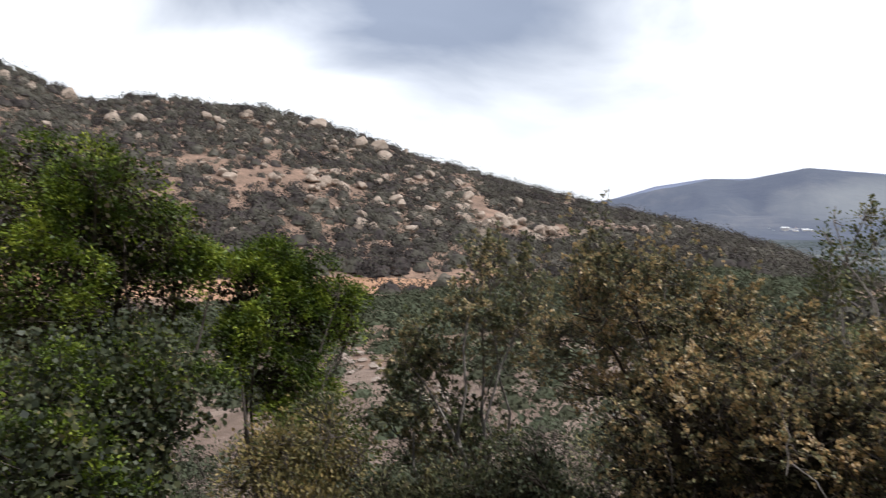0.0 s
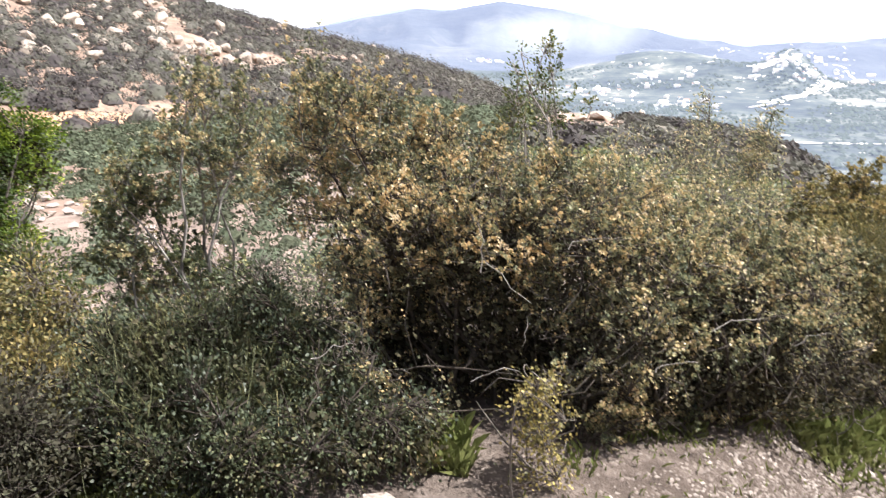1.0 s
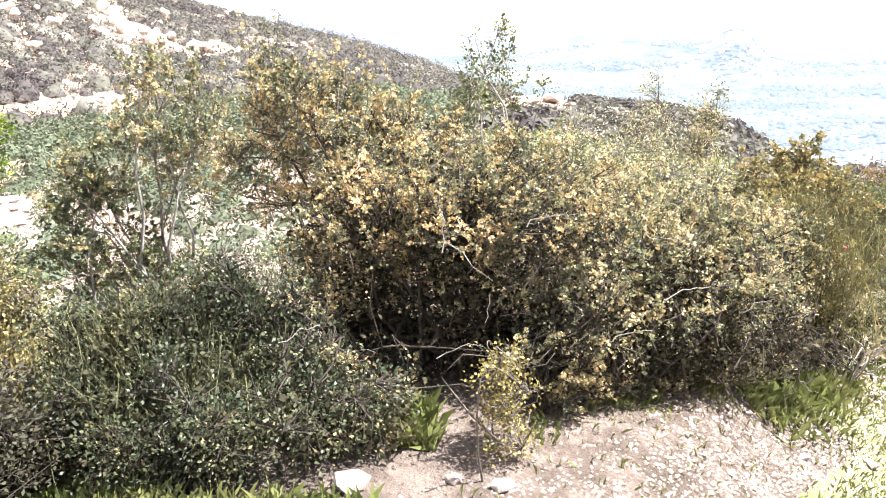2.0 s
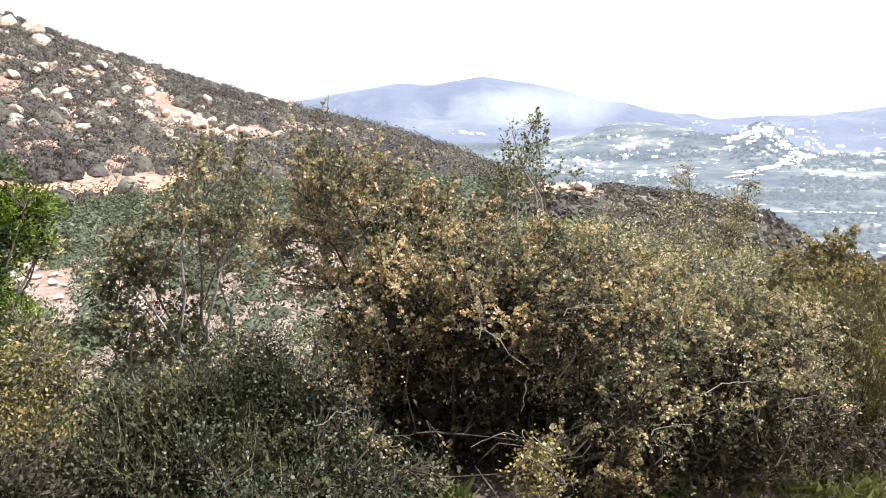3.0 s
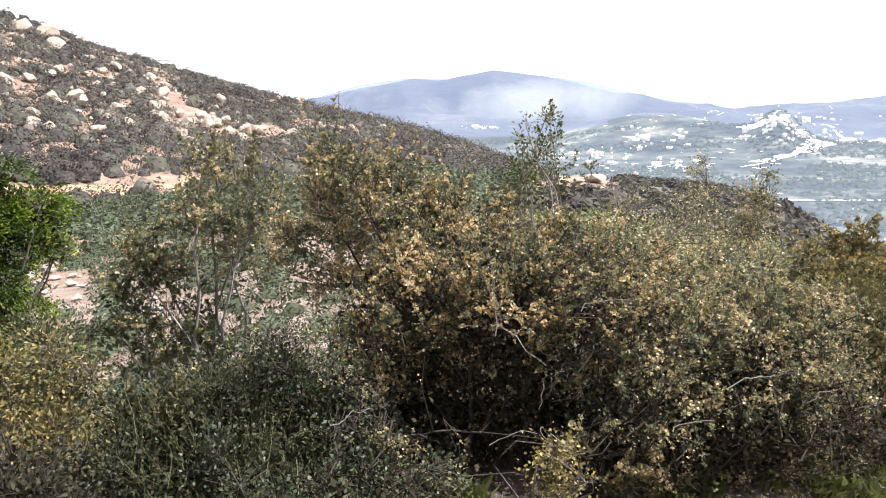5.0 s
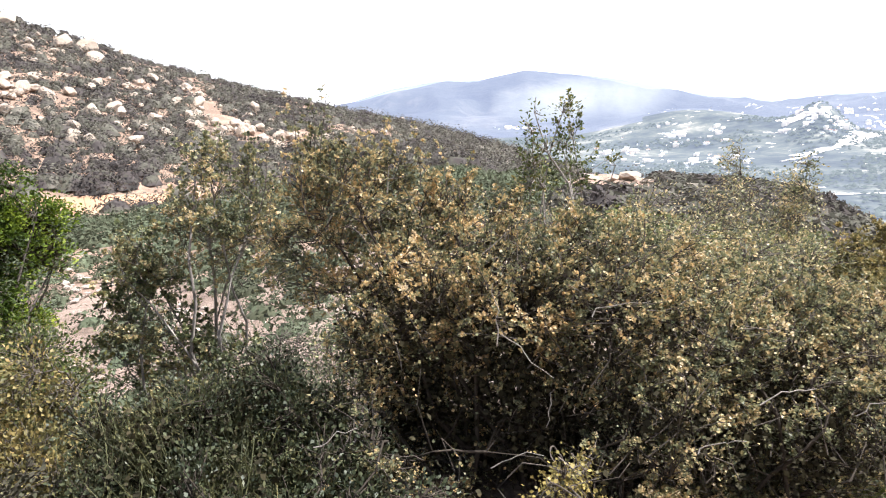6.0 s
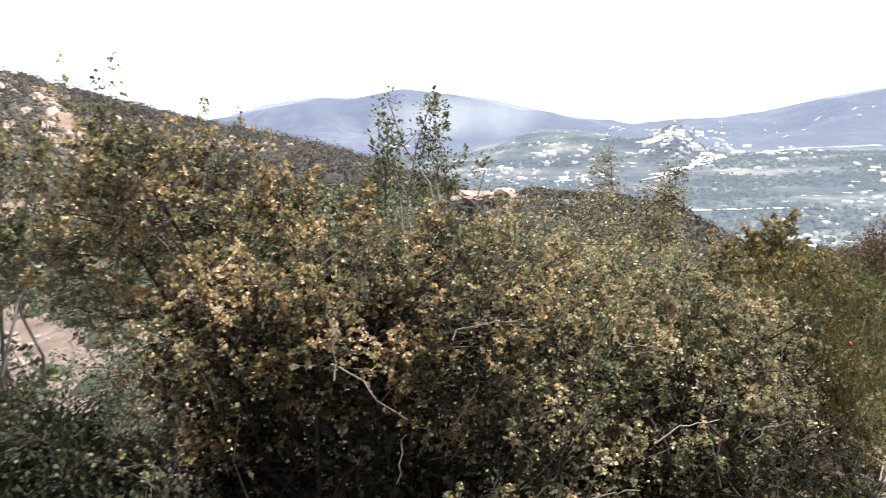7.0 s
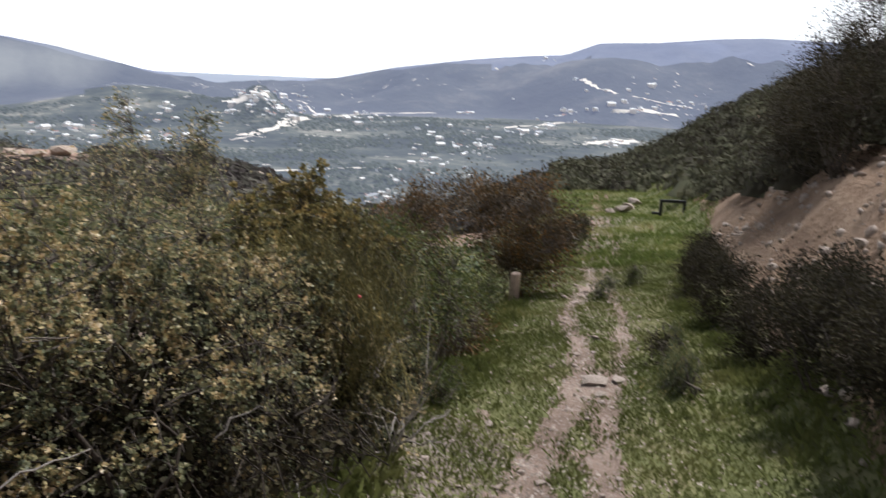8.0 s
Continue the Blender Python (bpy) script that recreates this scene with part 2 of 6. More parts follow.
HILL_SOIL = rough_material("hill soil", [(0.2, (0.12, 0.085, 0.066)), (0.5, (0.24, 0.162, 0.12)), (0.8, (0.42, 0.275, 0.20))], 0.25, 2.5, 0.95, 0.8, 0.25)
BANK_SOIL = rough_material("cut bank", [(0.2, (0.11, 0.072, 0.048)), (0.5, (0.25, 0.165, 0.110)), (0.85, (0.42, 0.30, 0.21))], 1.1, 9, 0.95, 1.0, 0.16)
ROAD_SOIL = rough_material("red road soil", [(0.2, (0.30, 0.17, 0.10)), (0.8, (0.50, 0.30, 0.19))], 0.3, 4, 0.95, 0.5, 0.1)
GRANITE = rough_material("granite", [(0.15, (0.17, 0.13, 0.10)), (0.5, (0.36, 0.285, 0.225)), (0.9, (0.55, 0.46, 0.38))], 0.8, 7, 0.85, 0.7, 0.06)
PEBBLE = rough_material("pebbles", [(0.15, (0.16, 0.125, 0.10)), (0.5, (0.31, 0.25, 0.21)), (0.9, (0.52, 0.46, 0.40))], 9, 60, 0.85, 0.5, 0.01)
# haze over the valley and mountains is put in as emission of these tints
HAZE_TINT, HIGH_HAZE_TINT = (0.46, 0.53, 0.72), (0.44, 0.50, 0.78)
VALLEY = rough_material("valley floor", [(0.34, (0.010, 0.014, 0.016)), (0.48, (0.036, 0.042, 0.036)), (0.60, (0.080, 0.084, 0.064)), (0.76, (0.26, 0.235, 0.19))], 0.007, 0.05, 0.95, 0.2, 1.0, (HAZE_TINT, 0.155))
MOUNTAIN = rough_material("far mountain scrub", [(0.15, (0.02, 0.024, 0.028)), (0.55, (0.05, 0.055, 0.052)), (0.8, (0.12, 0.115, 0.10)), (1.0, (0.30, 0.27, 0.23))], 0.0035, 0.02, 0.95, 0.6, 8.0, (HIGH_HAZE_TINT, 0.23))
HIGH_MOUNTAIN = rough_material("hazy far mountain", [(0.15, (0.03, 0.034, 0.04)), (0.55, (0.06, 0.065, 0.065)), (1.0, (0.16, 0.15, 0.14))], 0.0035, 0.02, 0.95, 0.6, 8.0, (HIGH_HAZE_TINT, 0.38), fog=(0.0016, 0.66))
HORIZON = rough_material("far plain", [(0.2, (0.08, 0.085, 0.085)), (0.8, (0.14, 0.14, 0.13))], 0.001, 0.02, 0.95, 0.1, 1.0, (HAZE_TINT, 0.55))


def plain(name, colour, rough=0.6, metal=0.0, scale=30, spread=0.15, air=None):
    lo, hi = tuple(c * (1 - spread) for c in colour), tuple(min(1, c * (1 + spread)) for c in colour)
    m = rough_material(name, [(0.2, lo), (0.8, hi)], scale, scale * 6, rough, 0.15, 0.004, air)
    m.node_tree.nodes["Principled BSDF"].inputs["Metallic"].default_value = metal
    return m


# ---- mesh helpers ----


def mesh_np(name, verts, faces, mats, index=None, smooth=False):
    """A mesh from a vertex array (n,3) and a face array (m,k)."""
    me = bpy.data.meshes.new(name)
    verts, faces = np.asarray(verts, np.float32), np.asarray(faces, np.int32)
    k = faces.shape[1]
    me.vertices.add(len(verts))
    me.vertices.foreach_set("co", verts.ravel())
    me.loops.add(faces.size)
    me.loops.foreach_set("vertex_index", faces.ravel())
    me.polygons.add(len(faces))
    me.polygons.foreach_set("loop_start", np.arange(0, faces.size, k, dtype=np.int32))
    for m in mats:
        me.materials.append(m)
    if index is not None:
        me.polygons.foreach_set("material_index", np.asarray(index, np.int32))
    if smooth:
        me.polygons.foreach_set("use_smooth", np.ones(len(faces), bool))
    me.update(calc_edges=True)
    me.validate()
    return me


def child(name, me, parent, label=""):
    ob = new(name, me)
    ob.parent = parent
    return tagged(ob, label)


def unit(v):
    return v / np.maximum(np.linalg.norm(v, axis=-1, keepdims=True), 1e-9)


def leaf_mesh(name, places, ways, sizes, mat, width=0.5, fold=0.25, rng=None, simple=False):
    """One blunt five-cornered leaf at each place, pointing along its way; simple: a four-cornered one, for what stands further off."""
    n = len(places)
    d = unit(ways)
    side = unit(np.cross(d, unit(rng.normal(size=(n, 3)) + [0, 0, 0.8])))
    up = np.cross(side, d)
    L, W = sizes[:, None], sizes[:, None] * width * rng.uniform(0.75, 1.2, (n, 1))
    drop = up * L * fold
    if simple:
        v = np.stack([places, places + d * L * 0.5 + side * W * 0.55 + drop * 0.5, places + d * L, places + d * L * 0.5 - side * W * 0.55 + drop * 0.5], 1)
        return mesh_np(name, v.reshape(-1, 3), np.arange(n * 4).reshape(-1, 4), [mat])
    v = np.stack([places, places + d * L * 0.35 + side * W * 0.5 + drop * 0.6, places + d * L * 0.85 + side * W * 0.36 + drop * 0.5,
                  places + d * L * 0.95 - side * W * 0.25 + drop * 0.5, places + d * L * 0.4 - side * W * 0.5 + drop * 0.6], 1)
    return mesh_np(name, v.reshape(-1, 3), np.arange(n * 5).reshape(-1, 5), [mat])


def tube_mesh(name, lines, radii, mat, sides=5):
    """Tapered tubes along polylines of equal length: lines (n,k,3), radii (n,k)."""
    lines, radii = np.asarray(lines, float), np.asarray(radii, float)
    n, k, _ = lines.shape
    t = unit(np.gradient(lines, axis=1))
    ref = np.where(np.abs(t[..., 2:]) > 0.9, np.array([1.0, 0, 0]), np.array([0, 0, 1.0]))
    a = unit(np.cross(t, ref))
    b = np.cross(t, a)
    ang = np.linspace(0, 2 * np.pi, sides, endpoint=False)
    ring = lines[:, :, None] + radii[:, :, None, None] * (a[:, :, None] * np.cos(ang)[:, None] + b[:, :, None] * np.sin(ang)[:, None])
    idx = np.arange(n * k * sides).reshape(n, k, sides)
    q = np.stack([idx[:, :-1], np.roll(idx[:, :-1], -1, 2), np.roll(idx[:, 1:], -1, 2), idx[:, 1:]], -1).reshape(-1, 4)
    return mesh_np(name, ring.reshape(-1, 3), q, [mat], smooth=True)


def lattice(ix, iy, seed):
    h = np.sin(ix * 127.1 + iy * 311.7 + seed * 74.7) * 43758.5453
    return h - np.floor(h)


def value_noise(x, y, seed=0):
    ix, iy = np.floor(x), np.floor(y)
    fx, fy = x - ix, y - iy
    fx, fy = fx * fx * (3 - 2 * fx), fy * fy * (3 - 2 * fy)
    a, b = lattice(ix, iy, seed), lattice(ix + 1, iy, seed)
    c, d = lattice(ix, iy + 1, seed), lattice(ix + 1, iy + 1, seed)
    return (a + (b - a) * fx) * (1 - fy) + (c + (d - c) * fx) * fy


def fbm(x, y, scale, octaves=4, seed=0):
    total, amp = 0.0, 0.5
    for o in range(octaves):
        total = total + amp * (value_noise(x / scale * 2**o, y / scale * 2**o, seed + o) - 0.5)
        amp *= 0.5
    return total


def step(a, b, x):
    u = np.clip((x - a) / (b - a), 0, 1)
    return u * u * (3 - 2 * u)


# ---- the lie of the land ----
TRAIL_A, TRAIL_U, TRAIL_N = np.array([0.6, 0.5]), np.array([0.743, 0.669]), np.array([-0.669, 0.743])
FALL = ([-180, -120, -75, -53, -44, -36, -28, -21, -7, 10, 31, 60, 95, 130, 180], [-0.1, -0.1, 0.04, 0.12, 0.135, 0.17, 0.19, 0.135, 0.097, 0.10, 0.15, 0.16, 0.1, 0.0, -0.1])
CREST = ([-8, -2, 1.4, 3.2, 8.6, 14.2, 19.6, 24.0, 27.2, 31.2, 37.0, 40.8, 47.8, 50.5, 52.7, 55.8, 58.5, 70, 100],
         [-6.6, -5.0, -3.7, -3.1, -1.5, -0.3, 1.2, 2.5, 3.4, 4.8, 6.8, 7.7, 8.3, 8.3, 7.7, 9.0, 10.1, 13, 10])
FAR_CREST = ([-80, -58.2, -54.4, -50.9, -46.8, -44.3, -41.7, -37.4, -31.2, -26.9, -22.6, -17.9, -12.6, -7.3, -4.4, 0.0, 3.7, 7.0, 10.5, 13.6, 25, 60],
             [3.0, 3.98, 3.83, 3.51, 3.39, 2.48, 2.3, 1.92, 1.02, 0.1, -0.3, -0.66, 0.15, 1.36, 1.8, 2.36, 1.72, 1.79, 1.34, 0.45, -1.0, -1.0])
FRONT_CREST = ([-70, -58, -54.8, -52.5, -50.6, -48.0, -46.4, -44, -42.2, -37.9, -34], [-2, 0.4, 1.2, 1.9, 2.4, 2.7, 2.6, 2.1, 1.6, 0.5, -2.5])
EYE = np.array([0.0, 0.0, 1.6])


def trail_coords(x, y):
    dx, dy = x - TRAIL_A[0], y - TRAIL_A[1]
    return dx * TRAIL_U[0] + dy * TRAIL_U[1], dx * TRAIL_N[0] + dy * TRAIL_N[1]


def land(x, y):
    x, y = np.asarray(x, float), np.asarray(y, float)
    r = np.hypot(x, y) + 1e-6
    az = np.degrees(np.arctan2(-x, y))
    s, v = trail_coords(x, y)
    z = -np.interp(az, *FALL) * 60 * (1 - np.exp(-r / 60))
    # the cut bank and the slope above the trail; unseen behind the camera, it also blocks sky light
    over = -0.85 - 0.095 * np.clip(s - 4, 0, 10) - v + 0.35 * fbm(x, y, 1.7, 3, 5) * 2
    bank = np.minimum(np.maximum(over, 0) * 1.15, 1.3 + np.maximum(over - 1.2, 0) * 0.595 - np.maximum(over - 3.2, 0) * 0.21)
    bank = bank * (1 - 0.45 * step(13, 20, s) * (1 - step(2.0, 9.0, over))) * step(-60, -40, s)
    z = z + np.minimum(bank, 40) + 0.55 * fbm(x, y, 0.9, 3, 6) * step(0.0, 0.5, over) * step(30, 15, s)
    # the low berm on which the scrub oaks stand
    z = z + 0.34 * step(0.6, 1.35, v) * step(7.0, 3.0, s) * step(-3.5, -1.5, s) * step(4.5, 2.8, v)
    # the ground drops into the valley past the near spur
    edge = 44 - 14 * step(-16, -26, az) + 42 * step(-34, -52, az) + 6 * fbm(az, az * 0, 9.0, 2, 3)
    drop = 0.42 * np.maximum(r - edge, 0) * step(0, 25, r - edge)
    z_drop = np.maximum(z - drop, -95 + 10 * fbm(x, y, 260, 3, 9))
    # the boulder hill
    zf = -9.0 * (1 - np.exp(-68 / 60.0))
    rc = 140 + 14 * fbm(az, az * 0 + 3, 14.0, 2, 8)
    zc = 1.6 + rc * np.tan(np.radians(np.interp(az, *CREST)))
    u = (r - 64) / (rc - 64)
    hill = zf + (zc - zf) * np.minimum(u, 1) * (1.12 - 0.12 * np.minimum(u, 1))
    hill = hill - 0.3 * np.maximum(r - rc, 0)
    hill = np.where(r < 64, -99, hill)
    side = step(-18, -9, az) * step(110, 85, az)
    z_near = np.where(side > 0, np.maximum(z_drop, hill - 30 * (1 - side)), z_drop)
    z_near = np.where((az > 4) & (az < 100) & (r < rc), np.maximum(hill, np.where(r < 64, z, np.minimum(z, zf - 0.2))), z_near)
    # the valley, the knob in it, and the mountains
    valley = -95 + 22 * step(900, 2000, r) + 16 * fbm(x, y, 420, 4, 12) * step(300, 700, r)
    knob = 62 * np.exp(-(((az + 21.0) / 1.9) ** 2 + ((r - 1450) / 170) ** 2)) + 26 * np.exp(-(((az + 17) / 2.8) ** 2 + ((r - 1500) / 200) ** 2))
    knob = knob + 50 * np.exp(-(((az + 12) / 5.5) ** 2 + ((r - 1750) / 260) ** 2))
    crest_z = 1.6 + 2700 * np.tan(np.radians(np.interp(az, *FAR_CREST)))
    rise = step(1750, 2700, r) ** 0.8
    ridges = np.abs(fbm(x, y, 420, 4, 21)) * 2 + 0.6 * np.abs(fbm(x, y, 130, 3, 23))
    mount = valley + (crest_z - valley) * rise + 150 * (0.25 - ridges) * rise * (1 - rise) * 3
    mount = np.where(r > 2700, crest_z - (r - 2700) * 0.12, mount)
    mount = np.maximum(mount, -110 + 110 * step(3200, 4700, r))
    front_z = 1.6 + 2150 * np.tan(np.radians(np.interp(az, *FRONT_CREST)))
    front = front_z - np.abs(r - 2150) * np.where(r > 2150, 0.5, 0.36) - 60 * np.abs(fbm(x, y, 300, 4, 27))
    mount = np.maximum(mount, np.where(az < -34, front, -999))
    far = np.maximum(valley + knob, np.where(r > 1750, mount, -999))
    z = np.where(r > 260, np.maximum(np.where(r < 400, z_near, -999), far), z_near)
    z = z + step(2.0, 12, r) * step(400, 200, r) * 0.5 * fbm(x, y, 4.0, 3, 31) + 0.10 * fbm(x, y, 0.7, 3, 41) * step(60, 20, r)
    # shallow worn lines in the trail
    line = np.exp(-((v - 0.5 + 0.12 * np.sin(s * 1.3)) / 0.16) ** 2) + 0.8 * np.exp(-((v - 0.12 + 0.1 * np.sin(s * 0.9 + 1)) / 0.12) ** 2)
    return z - 0.035 * line * step(25, 18, s) * step(-6, -4, s)


def ground_at(az, el, eye=EYE, far=2600.0):
    """Where the line of sight from the first standing place meets the land."""
    a, e = radians(az), radians(el)
    d = np.array([-math.sin(a) * math.cos(e), math.cos(a) * math.cos(e), math.sin(e)])
    t = np.geomspace(1.5, far, 2500)
    p = eye + d * t[:, None]
    below = np.nonzero(p[:, 2] < land(p[:, 0], p[:, 1]))[0]
    return p[below[0]] if len(below) else None


def build_ground():
    az = np.concatenate([np.arange(-74, 63, 0.36), np.arange(64, 284, 5.0)])
    rr = np.concatenate([[0.0], np.geomspace(0.35, 4800, 240)])
    cx, cy = 0.4, 0.5
    A, R = np.meshgrid(np.radians(az), rr)
    X, Y = cx - np.sin(A) * R, cy + np.cos(A) * R
    Z = land(X, Y)
    nr, na = X.shape
    idx = np.arange(nr * na).reshape(nr, na)
    q = np.stack([idx[:-1], np.roll(idx[:-1], -1, 1), np.roll(idx[1:], -1, 1), idx[1:]], -1).reshape(-1, 4)
    fx, fy = X.ravel()[q].mean(1), Y.ravel()[q].mean(1)
    r = np.hypot(fx, fy)
    s, v = trail_coords(fx, fy)
    fa = np.degrees(np.arctan2(-fx, fy))
    m = np.where(r < 16, 0, 1)
    m[(v < -0.85) & (r < 90) & (s > -4)] = 2
    worn = np.exp(-((v - 0.5 + 0.12 * np.sin(s * 1.3)) / 0.13) ** 2) + 0.85 * np.exp(-((v - 0.12 + 0.1 * np.sin(s * 0.9 + 1)) / 0.10) ** 2)
    turf = (s > 1.0) & (s < 45) & (v > -0.95 - 0.08 * np.maximum(s - 4, 0)) & (v < np.where(s > 2.9, 3.0, 0.95)) & (worn - 1.5 * fbm(fx, fy, 0.5, 3, 92) < 0.42)
    m[turf] = 8
    # the darker litter soil at the oaks' foot, partly painted shade
    m[(v > 0.92 + 0.3 * fbm(fx, fy, 0.6, 2, 17)) & (v < 4.5) & (s < 3.4) & (s > -5) & (m == 0)] = 9
    road = (np.abs(r - 67.0 - 2.5 * np.sin(fa * 0.12)) < 1.5 + 2.6 * fbm(fx, fy, 6.0, 2, 14)) & (fa > 5) & (fa < 70)
    m[road] = 3
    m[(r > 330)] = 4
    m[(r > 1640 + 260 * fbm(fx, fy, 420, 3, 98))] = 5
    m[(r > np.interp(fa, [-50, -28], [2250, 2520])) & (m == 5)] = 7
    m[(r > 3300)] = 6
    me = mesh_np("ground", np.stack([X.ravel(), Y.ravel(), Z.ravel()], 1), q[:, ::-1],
                 [TRAIL_SOIL, HILL_SOIL, BANK_SOIL, ROAD_SOIL, VALLEY, MOUNTAIN, HORIZON, HIGH_MOUNTAIN, TURF, SHADED_LITTER_SOIL], m, smooth=True)
    tagged(new("ground", me), "dry tan hillside soil with a worn trail, valley and far mountains", "ground", kind="structure")


build_ground()

# ---- shrubs ----


def waves(p, scale, seed):
    """A smooth field through space, about -1 to 1, that opens gaps in a crown."""
    rg = np.random.default_rng(seed)
    k = unit(rg.normal(size=(9, 3))) * rg.uniform(0.7, 1.5, (9, 1)) * 6.28 / scale
    return np.sin(p @ k.T + rg.uniform(0, 6.28, 9)).sum(1) / 3.0


def in_hollow(p, hollow, seed):
    """Whether points lie in the open, leafless spaces under a crown: centre and half widths of two of them."""
    wob = 0.5 * waves(p, 0.2, seed)
    a, ra, b, rb = (np.array(q) for q in hollow)
    return ((((p - a) / ra) ** 2).sum(1) < 1 + wob) | ((((p - b) / rb) ** 2).sum(1) < 1 + wob)


def shrub(name, label, category, base, lobes, mat, twigs=600, per=14, leaf=0.022, spread=0.05, width=0.5, seed=1, stems=9,
          bark=BARK, up=0.35, group="", stem_r=0.012, shell=0.45, droop=0.0, gap=-0.35, simple=True, edge=None, clump=0.38, hollow=None):
    """A shrub: stems from its foot into the lobes of its crown, twigs off them, and leaves round the twigs.
    lobes: centre x, y, z and radius."""
    rng = np.random.default_rng(seed)
    lobes = np.array(lobes, float)
    base = np.array(base, float)
    root = tagged(new(name), label, category, group)
    root.location = base
    centre, rad = lobes[:, :3], lobes[:, 3]
    share = rad**2 / (rad**2).sum()
    # main stems
    picks = rng.choice(len(lobes), max(stems, len(lobes)), p=None) if stems < len(lobes) else np.concatenate([np.arange(len(lobes)), rng.choice(len(lobes), stems - len(lobes), p=share)])
    goal = centre[picks] + rng.normal(size=(len(picks), 3)) * rad[picks, None] * 0.35
    k = 9
    u = np.linspace(0, 1, k)[None, :, None]
    foot = base + rng.normal(size=(len(picks), 3)) * [0.10, 0.10, 0]
    foot[:, 2] = base[2] - 0.06
    bend = rng.normal(size=(len(picks), 1, 3)) * 0.12
    lines = foot[:, None] * (1 - u) + goal[:, None] * u + bend * np.sin(u * np.pi) + np.array([0, 0, 1.0]) * np.sin(u * np.pi) * 0.10
    lines += rng.normal(size=lines.shape) * 0.012 * (u > 0)
    size = np.linalg.norm(goal - foot, axis=1)[:, None]
    radii = stem_r * (0.55 + 0.45 * size) * np.linspace(1, 0.3, k)[None]
    for i in range(min(len(lines), 24)):
        child("stem", tube_mesh("stem", lines[i:i + 1] - base, radii[i:i + 1], bark, 6), root)
    # twigs
    which = rng.choice(len(lobes), twigs, p=share)
    d = unit(rng.normal(size=(twigs, 3)) + [0, 0, up])
    tip = centre[which] + d * rad[which, None] * (1 - shell * rng.random((twigs, 1)) ** 1.6) * rng.uniform(0.85, 1.12, (twigs, 1))
    tip = tip[waves(tip, clump, seed) > gap]
    if edge is not None:
        # the crown stops at the edge of the trail, leaning a little over it
        over = tip[:, 2] - land(tip[:, 0], tip[:, 1])
        tip = tip[(tip[:, 1] > np.interp(tip[:, 0], *edge) - 0.75 * over) | (over > 0.8)]
    if hollow is not None:
        tip = tip[~in_hollow(tip, hollow, seed + 1)]
    twigs = len(tip)
    pts = lines[:, 3:].reshape(-1, 3)
    start = np.empty_like(tip)
    for a in range(0, twigs, 400):
        diff = tip[a:a + 400, None] - pts[None]
        # twigs leave from below, further in
        dist = np.linalg.norm(diff, axis=2) + 0.6 * np.maximum(-diff[..., 2], 0)
        start[a:a + 400] = pts[dist.argmin(1)]
    far = np.linalg.norm(tip - start, axis=1, keepdims=True)
    start = np.where(far > 0.45, tip + (start - tip) * 0.45 / far, start)
    kk = 3
    u = np.linspace(0, 1, kk)[None, :, None]
    tw = start[:, None] * (1 - u) + tip[:, None] * u + rng.normal(size=(twigs, 1, 3)) * 0.025 * np.sin(u * np.pi)
    tw[:, :, 2] += 0.03 * np.sin(u[..., 0] * np.pi)
    twig = child("twig_mass", tube_mesh("twig_mass", tw - base, np.linspace(0.0028, 0.0012, kk)[None] * np.ones((twigs, 1)), bark, 3), root)
    tagged(twig, kind="stuff")
    # leaves
    n = twigs * per
    ti = np.repeat(np.arange(twigs), per)
    f = 1 - rng.random(n) ** 1.7 * 0.6
    seg = np.clip(f * (kk - 1), 0, kk - 1.001)
    i0, w = seg.astype(int), (seg % 1)[:, None]
    at = tw[ti, i0] * (1 - w) + tw[ti, i0 + 1] * w
    off = rng.normal(size=(n, 3)) * spread
    along = unit(tip - start)[ti]
    way = unit(off) + along * 0.6 + [0, 0, 0.15 - droop]
    tagged(child("crown", leaf_mesh("crown", at + off * 0.8 - base, way, leaf * rng.uniform(0.6, 1.25, n), mat, width, 0.2, rng, simple), root), kind="stuff")
    return root


